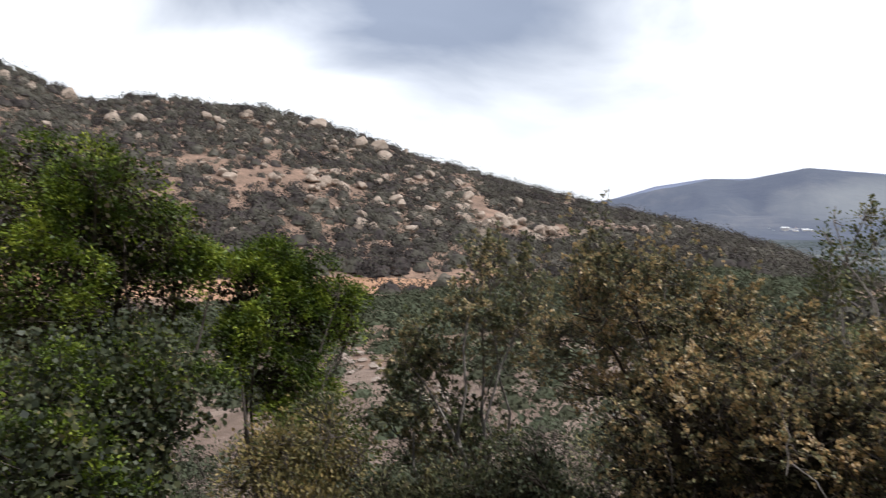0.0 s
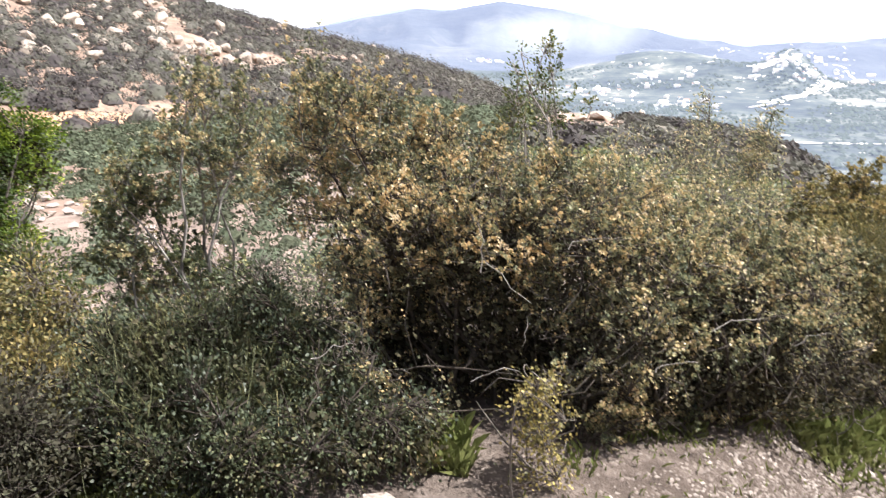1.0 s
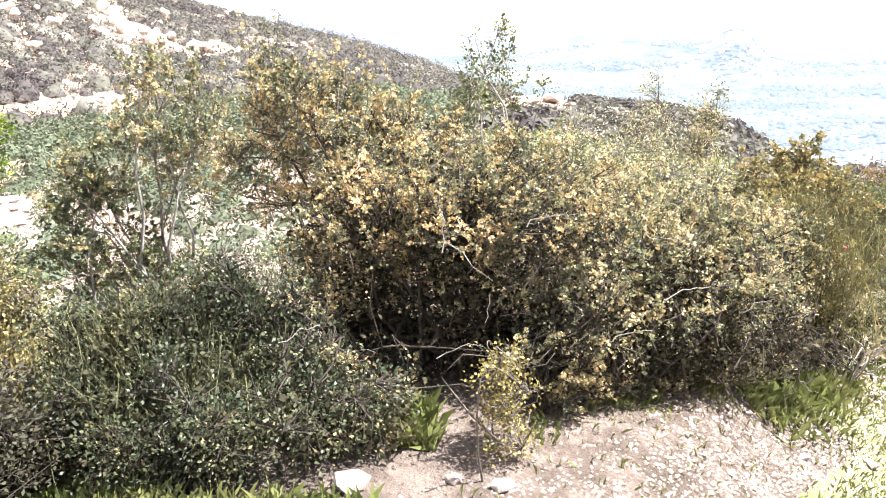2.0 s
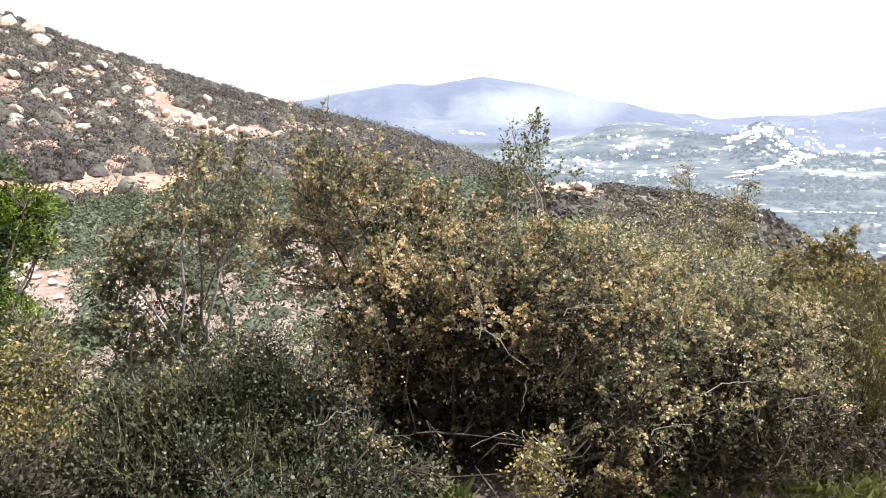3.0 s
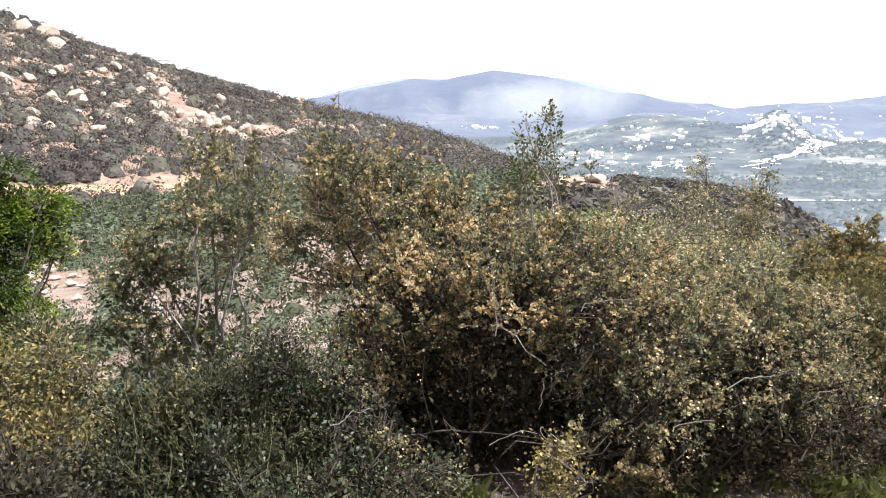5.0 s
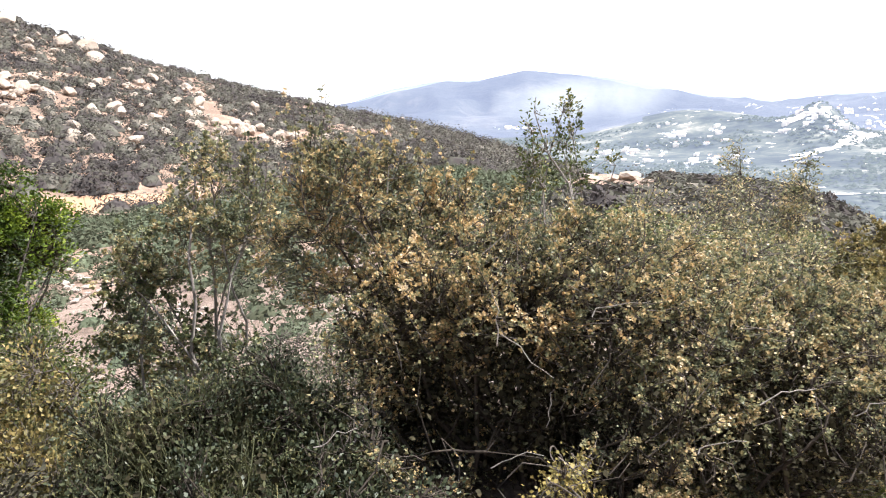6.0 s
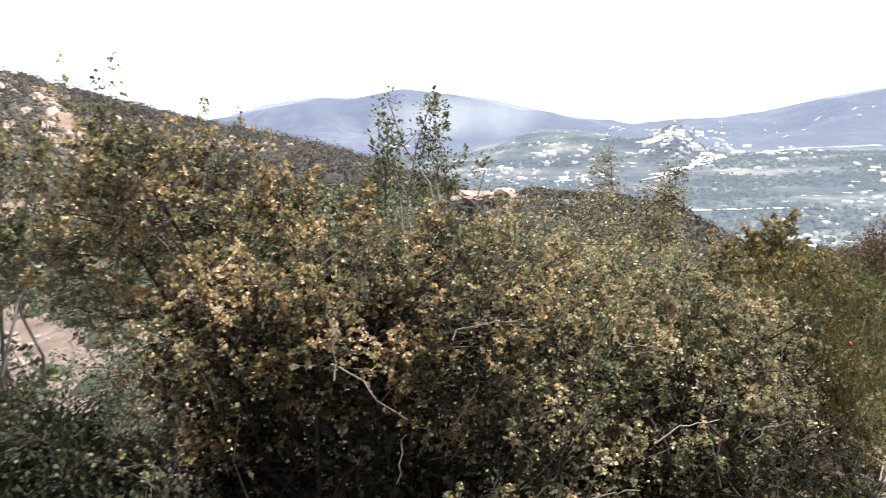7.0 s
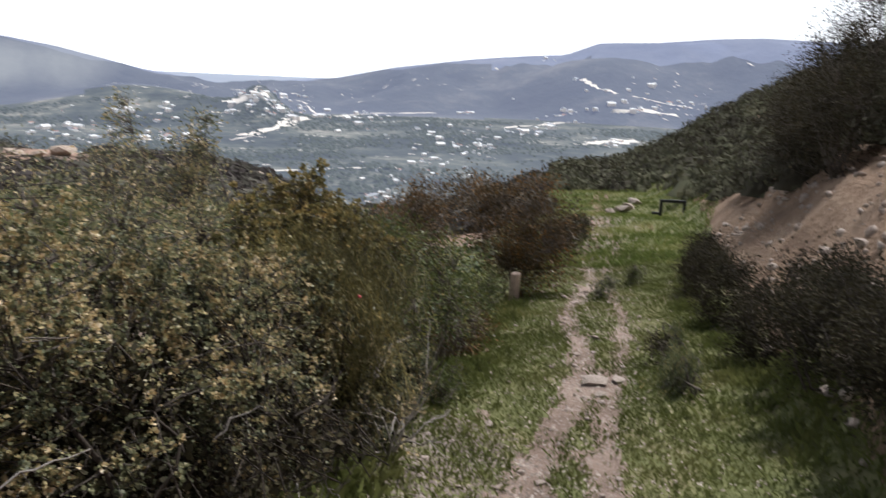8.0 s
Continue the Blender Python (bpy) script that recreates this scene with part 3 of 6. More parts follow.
def sprays(parent, lobes, count, mat, seed, leaf=0.0125, tufts=7, per=9, length=(0.10, 0.26), gap=-0.1, clump=0.24, up=0.25, edge=None, hollow=None, bark=BARK, width=0.8, lines=None, loose=0.022):
    """Leafy sprays round the crown: each a thin branchlet that carries tight tufts of small leaves. lines: foot and tip of given branchlets."""
    rng = np.random.default_rng(seed)
    base = np.array(parent.location)
    if lines is None:
        lobes = np.array(lobes, float)
        w = rng.choice(len(lobes), count, p=lobes[:, 3]**2 / (lobes[:, 3]**2).sum())
        d = unit(rng.normal(size=(count, 3)) + [0, -0.15, up])
        at = lobes[w, :3] + d * lobes[w, 3:] * (1.02 - 0.55 * rng.random((count, 1)) ** 1.8)
        keep = waves(at, clump, seed) > gap
        if edge is not None:
            over = at[:, 2] - land(at[:, 0], at[:, 1])
            keep &= (at[:, 1] > np.interp(at[:, 0], *edge) - 0.6 * over) | (over > 0.8)
        if hollow is not None:
            keep &= ~in_hollow(at, hollow, seed + 1)
        at, d = at[keep], d[keep]
        axis = unit(d * 0.8 + rng.normal(size=d.shape) * 0.4 + [0, 0, 0.5])
        L = rng.uniform(*length, (len(at), 1))
        foot, tip = at - axis * L * 0.65, at + axis * L * 0.35
    else:
        foot, tip = np.array([a for a, b in lines], float), np.array([b for a, b in lines], float)
        axis = unit(tip - foot)
    n = len(foot)
    u = np.linspace(0, 1, 4)[None, :, None]
    line = foot[:, None] * (1 - u) + tip[:, None] * u + rng.normal(size=(n, 1, 3)) * 0.014 * np.sin(u * np.pi)
    tagged(child("spray_mass", tube_mesh("spray_mass", line - base, np.linspace(0.0026, 0.0011, 4)[None] * np.ones((n, 1)), bark, 3), parent), kind="stuff")
    i = np.repeat(np.arange(n), tufts)
    f = 1 - 0.75 * rng.random((len(i), 1)) ** 1.2
    seat = foot[i] * (1 - f) + tip[i] * f + rng.normal(size=(len(i), 3)) * loose * (1.25 - f)
    j = np.repeat(np.arange(len(i)), per)
    off = unit(rng.normal(size=(len(j), 3)))
    way = off + axis[i][j] * 0.5 + [0, 0, 0.2]
    me = leaf_mesh("spray_leaves", seat[j] + off * 0.35 * leaf * rng.random((len(j), 1)) - base, way, leaf * rng.uniform(0.6, 1.25, len(j)), mat, width, 0.25, rng, True)
    tagged(child("spray_leaves", me, parent), kind="stuff")


def plates(parent, lobes, count, mat, seed, leaf=0.024, per=430, size=(0.09, 0.19), thick=0.03, up=0.5):
    """Foliage in flat layered pads that face the light, with dark space between them."""
    rng = np.random.default_rng(seed)
    lobes, base = np.array(lobes, float), np.array(parent.location)
    w = rng.choice(len(lobes), count, p=lobes[:, 3]**2 / (lobes[:, 3]**2).sum())
    d = unit(rng.normal(size=(count, 3)) + [0, 0, up])
    mid = lobes[w, :3] + d * lobes[w, 3:] * rng.uniform(0.65, 1.0, (count, 1))
    tilt = unit(d * [0.7, 0.7, 0.2] + [0, 0, 0.9] + rng.normal(size=(count, 3)) * 0.15)
    a = unit(np.cross(tilt, rng.normal(size=(count, 3))))
    b = np.cross(tilt, a)
    r = rng.uniform(*size, count)
    i = np.repeat(np.arange(count), per)
    ang, q = rng.uniform(0, 6.283, len(i)), np.sqrt(rng.random(len(i)))
    q = q * (1 + 0.35 * np.sin(ang * 3 + i) + 0.2 * np.sin(ang * 7 + i * 2))
    out = a[i] * np.cos(ang)[:, None] + b[i] * np.sin(ang)[:, None]
    at = mid[i] + out * (q * r[i])[:, None] + tilt[i] * (rng.normal(size=len(i)) * thick - 0.25 * q ** 2 * r[i])[:, None]
    way = out * 0.7 + tilt[i] * 0.35 + rng.normal(size=at.shape) * 0.35
    me = leaf_mesh("foliage_pad", at - base, way, leaf * rng.uniform(0.6, 1.25, len(i)), mat, 0.5, 0.15, rng, True)
    tagged(child("foliage_pad", me, parent), kind="stuff")
    core = (lobes[w, :3] + d * lobes[w, 3:] * 0.25)
    u = np.linspace(0, 1, 5)[None, :, None]
    line = core[:, None] * (1 - u) + mid[:, None] * u + rng.normal(size=(count, 1, 3)) * 0.03 * np.sin(u * np.pi)
    tagged(child("twig_mass", tube_mesh("twig_mass", line - base, np.linspace(0.006, 0.002, 5)[None] * np.ones((count, 1)), DARKBARK, 4), parent), kind="stuff")


def broom(name, label, category, base, lobes, mat, wands=900, seed=1, group="", length=(0.35, 0.8), leafy=6, leaf=0.016):
    """A broom-like shrub: many thin upright wands with narrow leaves."""
    rng = np.random.default_rng(seed)
    lobes, base = np.array(lobes, float), np.array(base, float)
    root = tagged(new(name), label, category, group)
    root.location = base
    which = rng.choice(len(lobes), wands, p=lobes[:, 3]**2 / (lobes[:, 3]**2).sum())
    d = unit(rng.normal(size=(wands, 3)) + [0, 0, 0.4])
    tip = lobes[which, :3] + d * lobes[which, 3:4] * rng.uniform(0.4, 1.1, (wands, 1))
    lean = unit(np.stack([(tip[:, 0] - base[0]) * 0.6 + rng.normal(size=wands) * 0.28, (tip[:, 1] - base[1]) * 0.6 + rng.normal(size=wands) * 0.28, np.ones(wands) * 0.9], 1))
    foot = tip - lean * rng.uniform(*length, (wands, 1))
    k = 5
    u = np.linspace(0, 1, k)[None, :, None]
    lines = foot[:, None] * (1 - u) + tip[:, None] * u + rng.normal(size=(wands, 1, 3)) * 0.03 * np.sin(u * np.pi)
    tagged(child("stem_mass", tube_mesh("stem_mass", lines - base, np.linspace(0.0030, 0.0011, k)[None] * np.ones((wands, 1)), mat, 3), root), kind="stuff")
    m = 12
    goal = lobes[rng.choice(len(lobes), m), :3]
    ft = base + rng.normal(size=(m, 3)) * [0.08, 0.08, 0]
    u9 = np.linspace(0, 1, 7)[None, :, None]
    st = ft[:, None] * (1 - u9) + goal[:, None] * u9 + rng.normal(size=(m, 1, 3)) * 0.06 * np.sin(u9 * np.pi)
    st[:, 0, 2] = base[2] - 0.05
    for i in range(m):
        child("stem", tube_mesh("stem", st[i:i + 1] - base, np.linspace(0.012, 0.004, 7)[None], BARK, 5), root)
    n = wands * leafy
    wi = np.repeat(np.arange(wands), leafy)
    f = rng.uniform(0.25, 1, (n, 1))
    at = foot[wi] * (1 - f) + tip[wi] * f
    way = lean[wi] + rng.normal(size=(n, 3)) * 0.45
    tagged(child("crown", leaf_mesh("crown", at - base, way, leaf * rng.uniform(0.6, 1.5, n), mat, 0.36, 0.15, rng, True), root), kind="stuff")
    return root


def gz(x, y):
    return float(land(x, y))


def on(x, y, dz=0.0):
    return (x, y, gz(x, y) + dz)


MAIN = [(-0.58, 2.94, 1.18, 0.25), (-0.7, 3.02, 0.98, 0.27), (-0.37, 3.18, 0.95, 0.30), (-0.07, 3.3, 0.87, 0.31), (0.28, 3.29, 0.79, 0.31),
        (0.63, 3.34, 0.74, 0.32), (0.93, 3.30, 0.68, 0.31), (1.20, 3.28, 0.62, 0.29), (-0.34, 2.88, 0.72, 0.35), (0.02, 2.9, 0.76, 0.37),
        (0.37, 2.88, 0.74, 0.37), (0.71, 2.92, 0.62, 0.34), (1.02, 3.02, 0.50, 0.32), (1.3, 3.1, 0.42, 0.28), (1.6, 3.6, 0.42, 0.28), (1.75, 3.65, 0.22, 0.26), (1.95, 3.95, 0.30, 0.28), (2.15, 4.1, 0.08, 0.28), (2.4, 4.3, -0.05, 0.26), (1.4, 3.35, 0.5, 0.26)]
TOPS = [(-0.69, 3.02, 1.38, 0.10), (-0.43, 3.17, 1.28, 0.12), (-0.23, 3.29, 1.13, 0.15), (-0.67, 2.92, 1.27, 0.14), (0.03, 3.3, 1.04, 0.13), (0.3, 3.3, 0.98, 0.09), (0.55, 3.4, 0.95, 0.09)]
SKIRT = [(0.25, 2.36, 0.36, 0.14), (-0.19, 2.38, 0.36, 0.19), (0.56, 2.64, 0.44, 0.28), (0.86, 2.84, 0.34, 0.25), (1.16, 3.0, 0.28, 0.25), (-0.39, 2.52, 0.42, 0.24), (1.5, 3.25, 0.18, 0.24),
         (-0.3, 2.32, 0.06, 0.22), (-0.05, 2.5, 0.08, 0.22), (0.5, 2.85, 0.12, 0.26), (0.9, 2.98, 0.1, 0.26), (1.3, 3.1, 0.1, 0.24), (1.68, 3.3, 0.12, 0.22), (1.85, 3.25, 0.0, 0.18), (0.45, 2.66, 0.2, 0.22), (0.75, 2.76, 0.2, 0.25), (1.05, 2.86, 0.18, 0.25), (1.35, 3.0, 0.14, 0.25), (1.62, 3.12, 0.1, 0.24), (0.1, 2.85, 0.35, 0.32), (0.6, 2.95, 0.3, 0.32), (-0.3, 2.95, 0.35, 0.3), (1.1, 2.95, 0.25, 0.3)]
BACK = [(-0.5, 3.4, 0.5, 0.35), (-0.1, 3.5, 0.45, 0.38), (0.3, 3.5, 0.45, 0.38), (0.7, 3.5, 0.4, 0.38), (1.1, 3.45, 0.35, 0.36), (-0.4, 3.2, 0.15, 0.35), (0.3, 3.2, 0.1, 0.38), (0.9, 3.2, 0.1, 0.36)]
EDGE = ([-0.6, 0.0, 0.2, 0.5, 0.85, 1.2, 1.83, 2.3, 2.7, 3.0], [1.98, 2.12, 2.34, 2.58, 2.82, 3.10, 3.60, 4.0, 4.3, 4.5])
HEM = [(x, float(np.interp(x, *EDGE)) + 0.18, float(land(x, np.interp(x, *EDGE) + 0.18)) + 0.16, 0.2) for x in np.arange(0.5, 2.75, 0.17)]
HEM += [(x + 0.08, y + 0.1, z + 0.22, 0.22) for x, y, z, r in HEM]
HOLLOW = ([0.10, 2.40, 0.20], [0.20, 0.42, 0.40], [-0.10, 2.42, 0.52], [0.40, 0.40, 0.24])
LOBES = MAIN + TOPS + SKIRT + BACK + HEM
oak = shrub("scrub_oak", "dense scrub oak shrub with olive and rust-orange leaves beside the trail", "shrub", on(0.0, 2.85), [q for q in LOBES if q[0] < 0.45], OAK,
            twigs=2200, per=11, leaf=0.013, spread=0.024, width=0.8, seed=3, stems=24, bark=DARKBARK, stem_r=0.010, shell=0.62, up=0.2, gap=-0.12, group="scrub oaks", edge=EDGE, clump=0.30, hollow=HOLLOW)
dusty_oak = shrub("scrub_oak", "dense scrub oak shrub with dusty olive leaves beside the trail", "shrub", on(0.95, 2.95), [q for q in LOBES if q[0] >= 0.45], OAK_PALE,
      twigs=2600, per=11, leaf=0.013, spread=0.024, width=0.8, seed=4, stems=24, bark=DARKBARK, stem_r=0.010, shell=0.62, up=0.2, gap=-0.12, group="scrub oaks", edge=EDGE, clump=0.30, hollow=HOLLOW)


UPPER = [(x, y, z, r * 0.9) for x, y, z, r in MAIN + TOPS]
LOWER = [(x, y, z, r * 0.9) for x, y, z, r in SKIRT + HEM]
sprays(oak, [q for q in UPPER if q[0] < 0.45], 2600, OAK, 421, gap=-0.02, clump=0.28, edge=EDGE, hollow=HOLLOW)
sprays(oak, [q for q in LOWER if q[0] < 0.45], 420, OAK, 428, gap=0.0, edge=EDGE, hollow=HOLLOW)
sprays(dusty_oak, [q for q in UPPER if q[0] >= 0.45], 2500, OAK_PALE, 422, gap=-0.02, clump=0.28, edge=EDGE, hollow=HOLLOW)
sprays(dusty_oak, [q for q in LOWER if q[0] >= 0.45], 1400, OAK_PALE, 429, edge=EDGE, hollow=HOLLOW)
# the lowest sprays, which lie on the ground along the trail
GROUND_HEM = [(x, float(np.interp(x, *EDGE)) + 0.02, gz(x, float(np.interp(x, *EDGE)) + 0.02) + 0.05, 0.12) for x in np.arange(0.42, 2.9, 0.085)]
sprays(dusty_oak, GROUND_HEM, 620, OAK_PALE, 435, gap=-0.3, clump=0.3, up=0.8, length=(0.08, 0.2))
# tall leaders that stand clear of the crown
LEADERS = [((-0.75, 2.91, 1.38), (-0.76, 2.91, 1.63)),
           ((-0.66, 2.94, 1.39), (-0.62, 2.94, 1.64)),
           ((-0.72, 2.92, 1.31), (-0.68, 2.93, 1.57)),
           ((-0.48, 3.12, 1.23), (-0.44, 3.13, 1.5)),
           ((-0.32, 3.19, 1.2), (-0.34, 3.19, 1.47)),
           ((-0.57, 3.06, 1.18), (-0.53, 3.06, 1.44)),
           ((-0.86, 2.78, 1.17), (-0.82, 2.79, 1.42)),
           ((-0.21, 3.2, 1.12), (-0.24, 3.2, 1.4)),
           ((-0.13, 3.31, 1.07), (-0.1, 3.31, 1.36))]
sprays(oak, None, 0, OAK, 423, lines=LEADERS, tufts=13, per=8, loose=0.028)


def inner_twigs(parent, lobes, count, seed):
    """The tangle of fine bare twigs inside a shrub."""
    rng = np.random.default_rng(seed)
    lobes = np.array(lobes, float)
    w = rng.choice(len(lobes), count)
    a = lobes[w, :3] + unit(rng.normal(size=(count, 3))) * lobes[w, 3:] * rng.random((count, 1)) * 0.9
    d = unit(rng.normal(size=(count, 3)) + [0, 0, 0.5]) * rng.uniform(0.12, 0.3, (count, 1))
    u = np.linspace(0, 1, 3)[None, :, None]
    free = ~in_hollow(a, HOLLOW, seed) & ~in_hollow(a + d * 0.5, HOLLOW, seed) & ~in_hollow(a - d * 0.5, HOLLOW, seed)
    a, d, count = a[free], d[free], int(free.sum())
    lines = a[:, None] + d[:, None] * (u - 0.5) + rng.normal(size=(count, 1, 3)) * 0.03 * np.sin(u * np.pi)
    me = tube_mesh("twig_tangle", lines - np.array(parent.location), np.array([0.0032, 0.0024, 0.0012])[None] * np.ones((count, 1)), DARKBARK, 3)
    tagged(child("twig_tangle", me, parent, "tangle of fine dark bare twigs"), kind="stuff")


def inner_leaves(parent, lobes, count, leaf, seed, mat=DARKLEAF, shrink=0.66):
    """Dense leaves inside a crown: they keep the light out, and their dark colour stands in for shade."""
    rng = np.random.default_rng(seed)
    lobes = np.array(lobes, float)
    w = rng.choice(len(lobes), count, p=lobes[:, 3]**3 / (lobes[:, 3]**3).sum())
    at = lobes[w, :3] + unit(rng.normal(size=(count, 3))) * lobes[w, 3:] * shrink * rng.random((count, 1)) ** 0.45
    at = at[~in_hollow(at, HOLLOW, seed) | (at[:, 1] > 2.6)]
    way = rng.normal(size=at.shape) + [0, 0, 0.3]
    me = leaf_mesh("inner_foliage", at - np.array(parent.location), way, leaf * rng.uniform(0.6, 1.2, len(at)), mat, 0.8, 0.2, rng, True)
    tagged(child("inner_foliage", me, parent, "dense leaves inside the crown, coloured dark for shade"), kind="stuff")


# dark fill behind the outer sprays, coloured for the shade inside the oaks
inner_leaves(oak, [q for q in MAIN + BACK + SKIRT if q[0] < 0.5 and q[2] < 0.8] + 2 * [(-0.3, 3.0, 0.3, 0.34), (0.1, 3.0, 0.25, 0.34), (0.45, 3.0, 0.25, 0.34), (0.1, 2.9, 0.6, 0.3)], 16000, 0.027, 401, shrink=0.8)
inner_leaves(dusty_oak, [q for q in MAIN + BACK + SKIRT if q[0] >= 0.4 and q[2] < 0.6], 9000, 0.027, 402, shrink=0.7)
inner_twigs(oak, [q for q in MAIN + SKIRT + BACK if q[2] < 0.8 and q[0] < 0.5], 2000, 9)
inner_twigs(dusty_oak, [q for q in MAIN + SKIRT + BACK + HEM if q[2] < 0.6 and q[0] >= 0.4], 1800, 19)


def dead_twig(a, b, parent, r=0.0022, seed=0):
    rng = np.random.default_rng(seed)
    u = np.linspace(0, 1, 7)[:, None]
    a, b = np.array(a), np.array(b)
    line = a * (1 - u) + b * u + rng.normal(size=(7, 3)) * 0.006 + np.array([0, 0, 1.0]) * np.sin(u * np.pi) * 0.015
    child("dead_branch", tube_mesh("dead_branch", line[None] - np.array(parent.location), np.linspace(r, r * 0.5, 7)[None], DEADWOOD, 5), parent, "bare pale grey dead branch")


for i, (a, b) in enumerate([((0.03, 2.42, 0.82), (0.19, 2.39, 0.69)), ((0.19, 2.34, 0.67), (0.17, 2.34, 0.55)), ((0.31, 2.43, 0.88), (0.48, 2.4, 0.93)), ((0.57, 2.2, 0.55), (0.70, 2.17, 0.6)),
                            ((-0.54, 2.24, 0.51), (-0.40, 2.26, 0.58)), ((0.02, 2.45, 0.78), (0.01, 2.47, 0.98)), ((1.11, 3.58, 0.8), (1.24, 3.56, 0.91)), ((1.19, 3.44, 0.72), (1.35, 3.40, 0.80)),
                            ((1.24, 2.72, 0.44), (1.36, 2.70, 0.49)), ((0.0, 2.3, 0.44), (0.16, 2.25, 0.5)), ((0.75, 2.2, 0.7), (0.9, 2.22, 0.74))]):
    dead_twig(a, b, oak, seed=i)

plume = shrub("sapling", "tall leafy olive sapling standing behind the scrub oak", "sapling", on(0.40, 5.0), [(0.38, 4.97, 1.46, 0.06), (0.37, 4.97, 1.30, 0.09), (0.38, 4.98, 1.14, 0.11), (0.40, 5.0, 0.95, 0.13), (0.66, 5.0, 1.14, 0.06)], OLIVE,
              twigs=110, per=10, leaf=0.024, spread=0.03, seed=5, stems=6, group="saplings", stem_r=0.009, bark=DEADWOOD)
PLUME = [((0.40, 5.0, 0.95), (0.39, 4.95, 1.58)), ((0.38, 5.0, 1.15), (0.30, 4.97, 1.42)), ((0.41, 5.0, 1.2), (0.47, 4.98, 1.48)), ((0.38, 5.0, 1.0), (0.24, 5.0, 1.22)), ((0.42, 5.0, 1.02), (0.58, 5.03, 1.24)),
         ((0.45, 5.0, 1.0), (0.74, 5.0, 1.20)), ((0.42, 5.0, 0.9), (0.52, 5.0, 1.10)), ((0.38, 5.0, 0.9), (0.29, 5.0, 1.05))]
sprays(plume, None, 0, OLIVE, 436, lines=PLUME, tufts=10, per=8, leaf=0.022, loose=0.036, width=0.6, bark=DEADWOOD)
shrub("sapling", "slim leafy sapling rising through the scrub oak", "sapling", on(0.16, 3.45), [(0.17, 3.4, 1.47, 0.035), (0.15, 3.4, 1.38, 0.06), (0.17, 3.4, 1.28, 0.07), (0.14, 3.4, 1.17, 0.08)], OLIVE,
      twigs=85, per=10, leaf=0.020, spread=0.024, seed=15, stems=4, group="saplings", stem_r=0.007, bark=DEADWOOD)
shrub("sapling", "small olive leafy sapling standing among the scrub", "sapling", on(1.75, 6.2), [(1.75, 6.24, 1.08, 0.08), (1.76, 6.24, 0.90, 0.18), (1.71, 6.05, 0.66, 0.24), (1.6, 6.1, 0.4, 0.3)], OAK_PALE,
      twigs=330, per=11, leaf=0.024, spread=0.04, seed=6, stems=5, group="saplings", stem_r=0.008)
shrub("sapling", "small dark leafy sapling standing among the scrub", "sapling", on(2.15, 5.9), [(2.2, 5.92, 0.92, 0.12), (2.08, 5.92, 0.76, 0.2), (2.1, 5.95, 0.5, 0.28)], OAK_PALE,
      twigs=330, per=11, leaf=0.024, spread=0.04, seed=16, stems=4, group="saplings", stem_r=0.008)
shrub("olive_shrub", "olive scrub shrub with rusty tips behind the scrub oak", "shrub", on(1.0, 4.6), [(0.6, 4.5, 0.62, 0.35), (1.0, 4.6, 0.62, 0.38), (1.4, 4.5, 0.5, 0.38), (1.8, 4.8, 0.42, 0.36), (0.2, 4.6, 0.62, 0.36), (-0.2, 4.5, 0.62, 0.34), (-0.6, 4.4, 0.55, 0.32)], OAK_PALE,
      twigs=1500, per=12, leaf=0.02, spread=0.05, seed=17, stems=14, shell=0.7)
TOYON_LOBES = [(-1.47, 3.73, 1.26, 0.12), (-1.34, 3.78, 1.17, 0.14), (-1.23, 3.81, 1.11, 0.13), (-1.43, 3.74, 1.0, 0.17), (-1.29, 3.8, 0.91, 0.16), (-1.58, 3.68, 1.03, 0.13), (-1.39, 3.76, 0.79, 0.13), (-1.87, 3.55, 0.74, 0.12), (-1.8, 3.58, 0.89, 0.1), (-1.87, 3.54, 0.53, 0.13), (-1.92, 3.52, 0.35, 0.13), (-1.71, 3.62, 0.44, 0.14), (-1.66, 3.65, 0.22, 0.16), (-1.48, 3.73, 0.31, 0.14), (-1.72, 3.62, 0.73, 0.1)]
toyon = shrub("toyon", "thin-stemmed toyon shrub with small green and rusty leaves", "shrub", on(-1.52, 3.85), TOYON_LOBES, TOYON,
              twigs=240, per=10, leaf=0.019, spread=0.035, seed=7, stems=12, shell=0.75, stem_r=0.010, bark=DEADWOOD)
sprays(toyon, [(x, y, z, r * 1.35) for x, y, z, r in TOYON_LOBES[7:]], 180, TOYON, 425, leaf=0.019, tufts=6, length=(0.12, 0.34), gap=-0.25, clump=0.3)
sprays(toyon, [(x, y, z, r * 1.4) for x, y, z, r in TOYON_LOBES[:7]], 260, OAK_PALE, 426, leaf=0.018, tufts=6, length=(0.12, 0.34), gap=-0.15, clump=0.3)
sprays(toyon, [(x, y, z, r * 1.35) for x, y, z, r in TOYON_LOBES[7:]], 170, OAK_PALE, 434, leaf=0.018, tufts=6, length=(0.12, 0.34), gap=-0.25, clump=0.3)
LEFT = (-0.78, -0.52, -0.25)
TALL_LEFT = (-0.88, -0.50, -0.37)


def moved(lobes, d=LEFT):
    return [(x + d[0], y + d[1], z + d[2], r) for x, y, z, r in lobes]


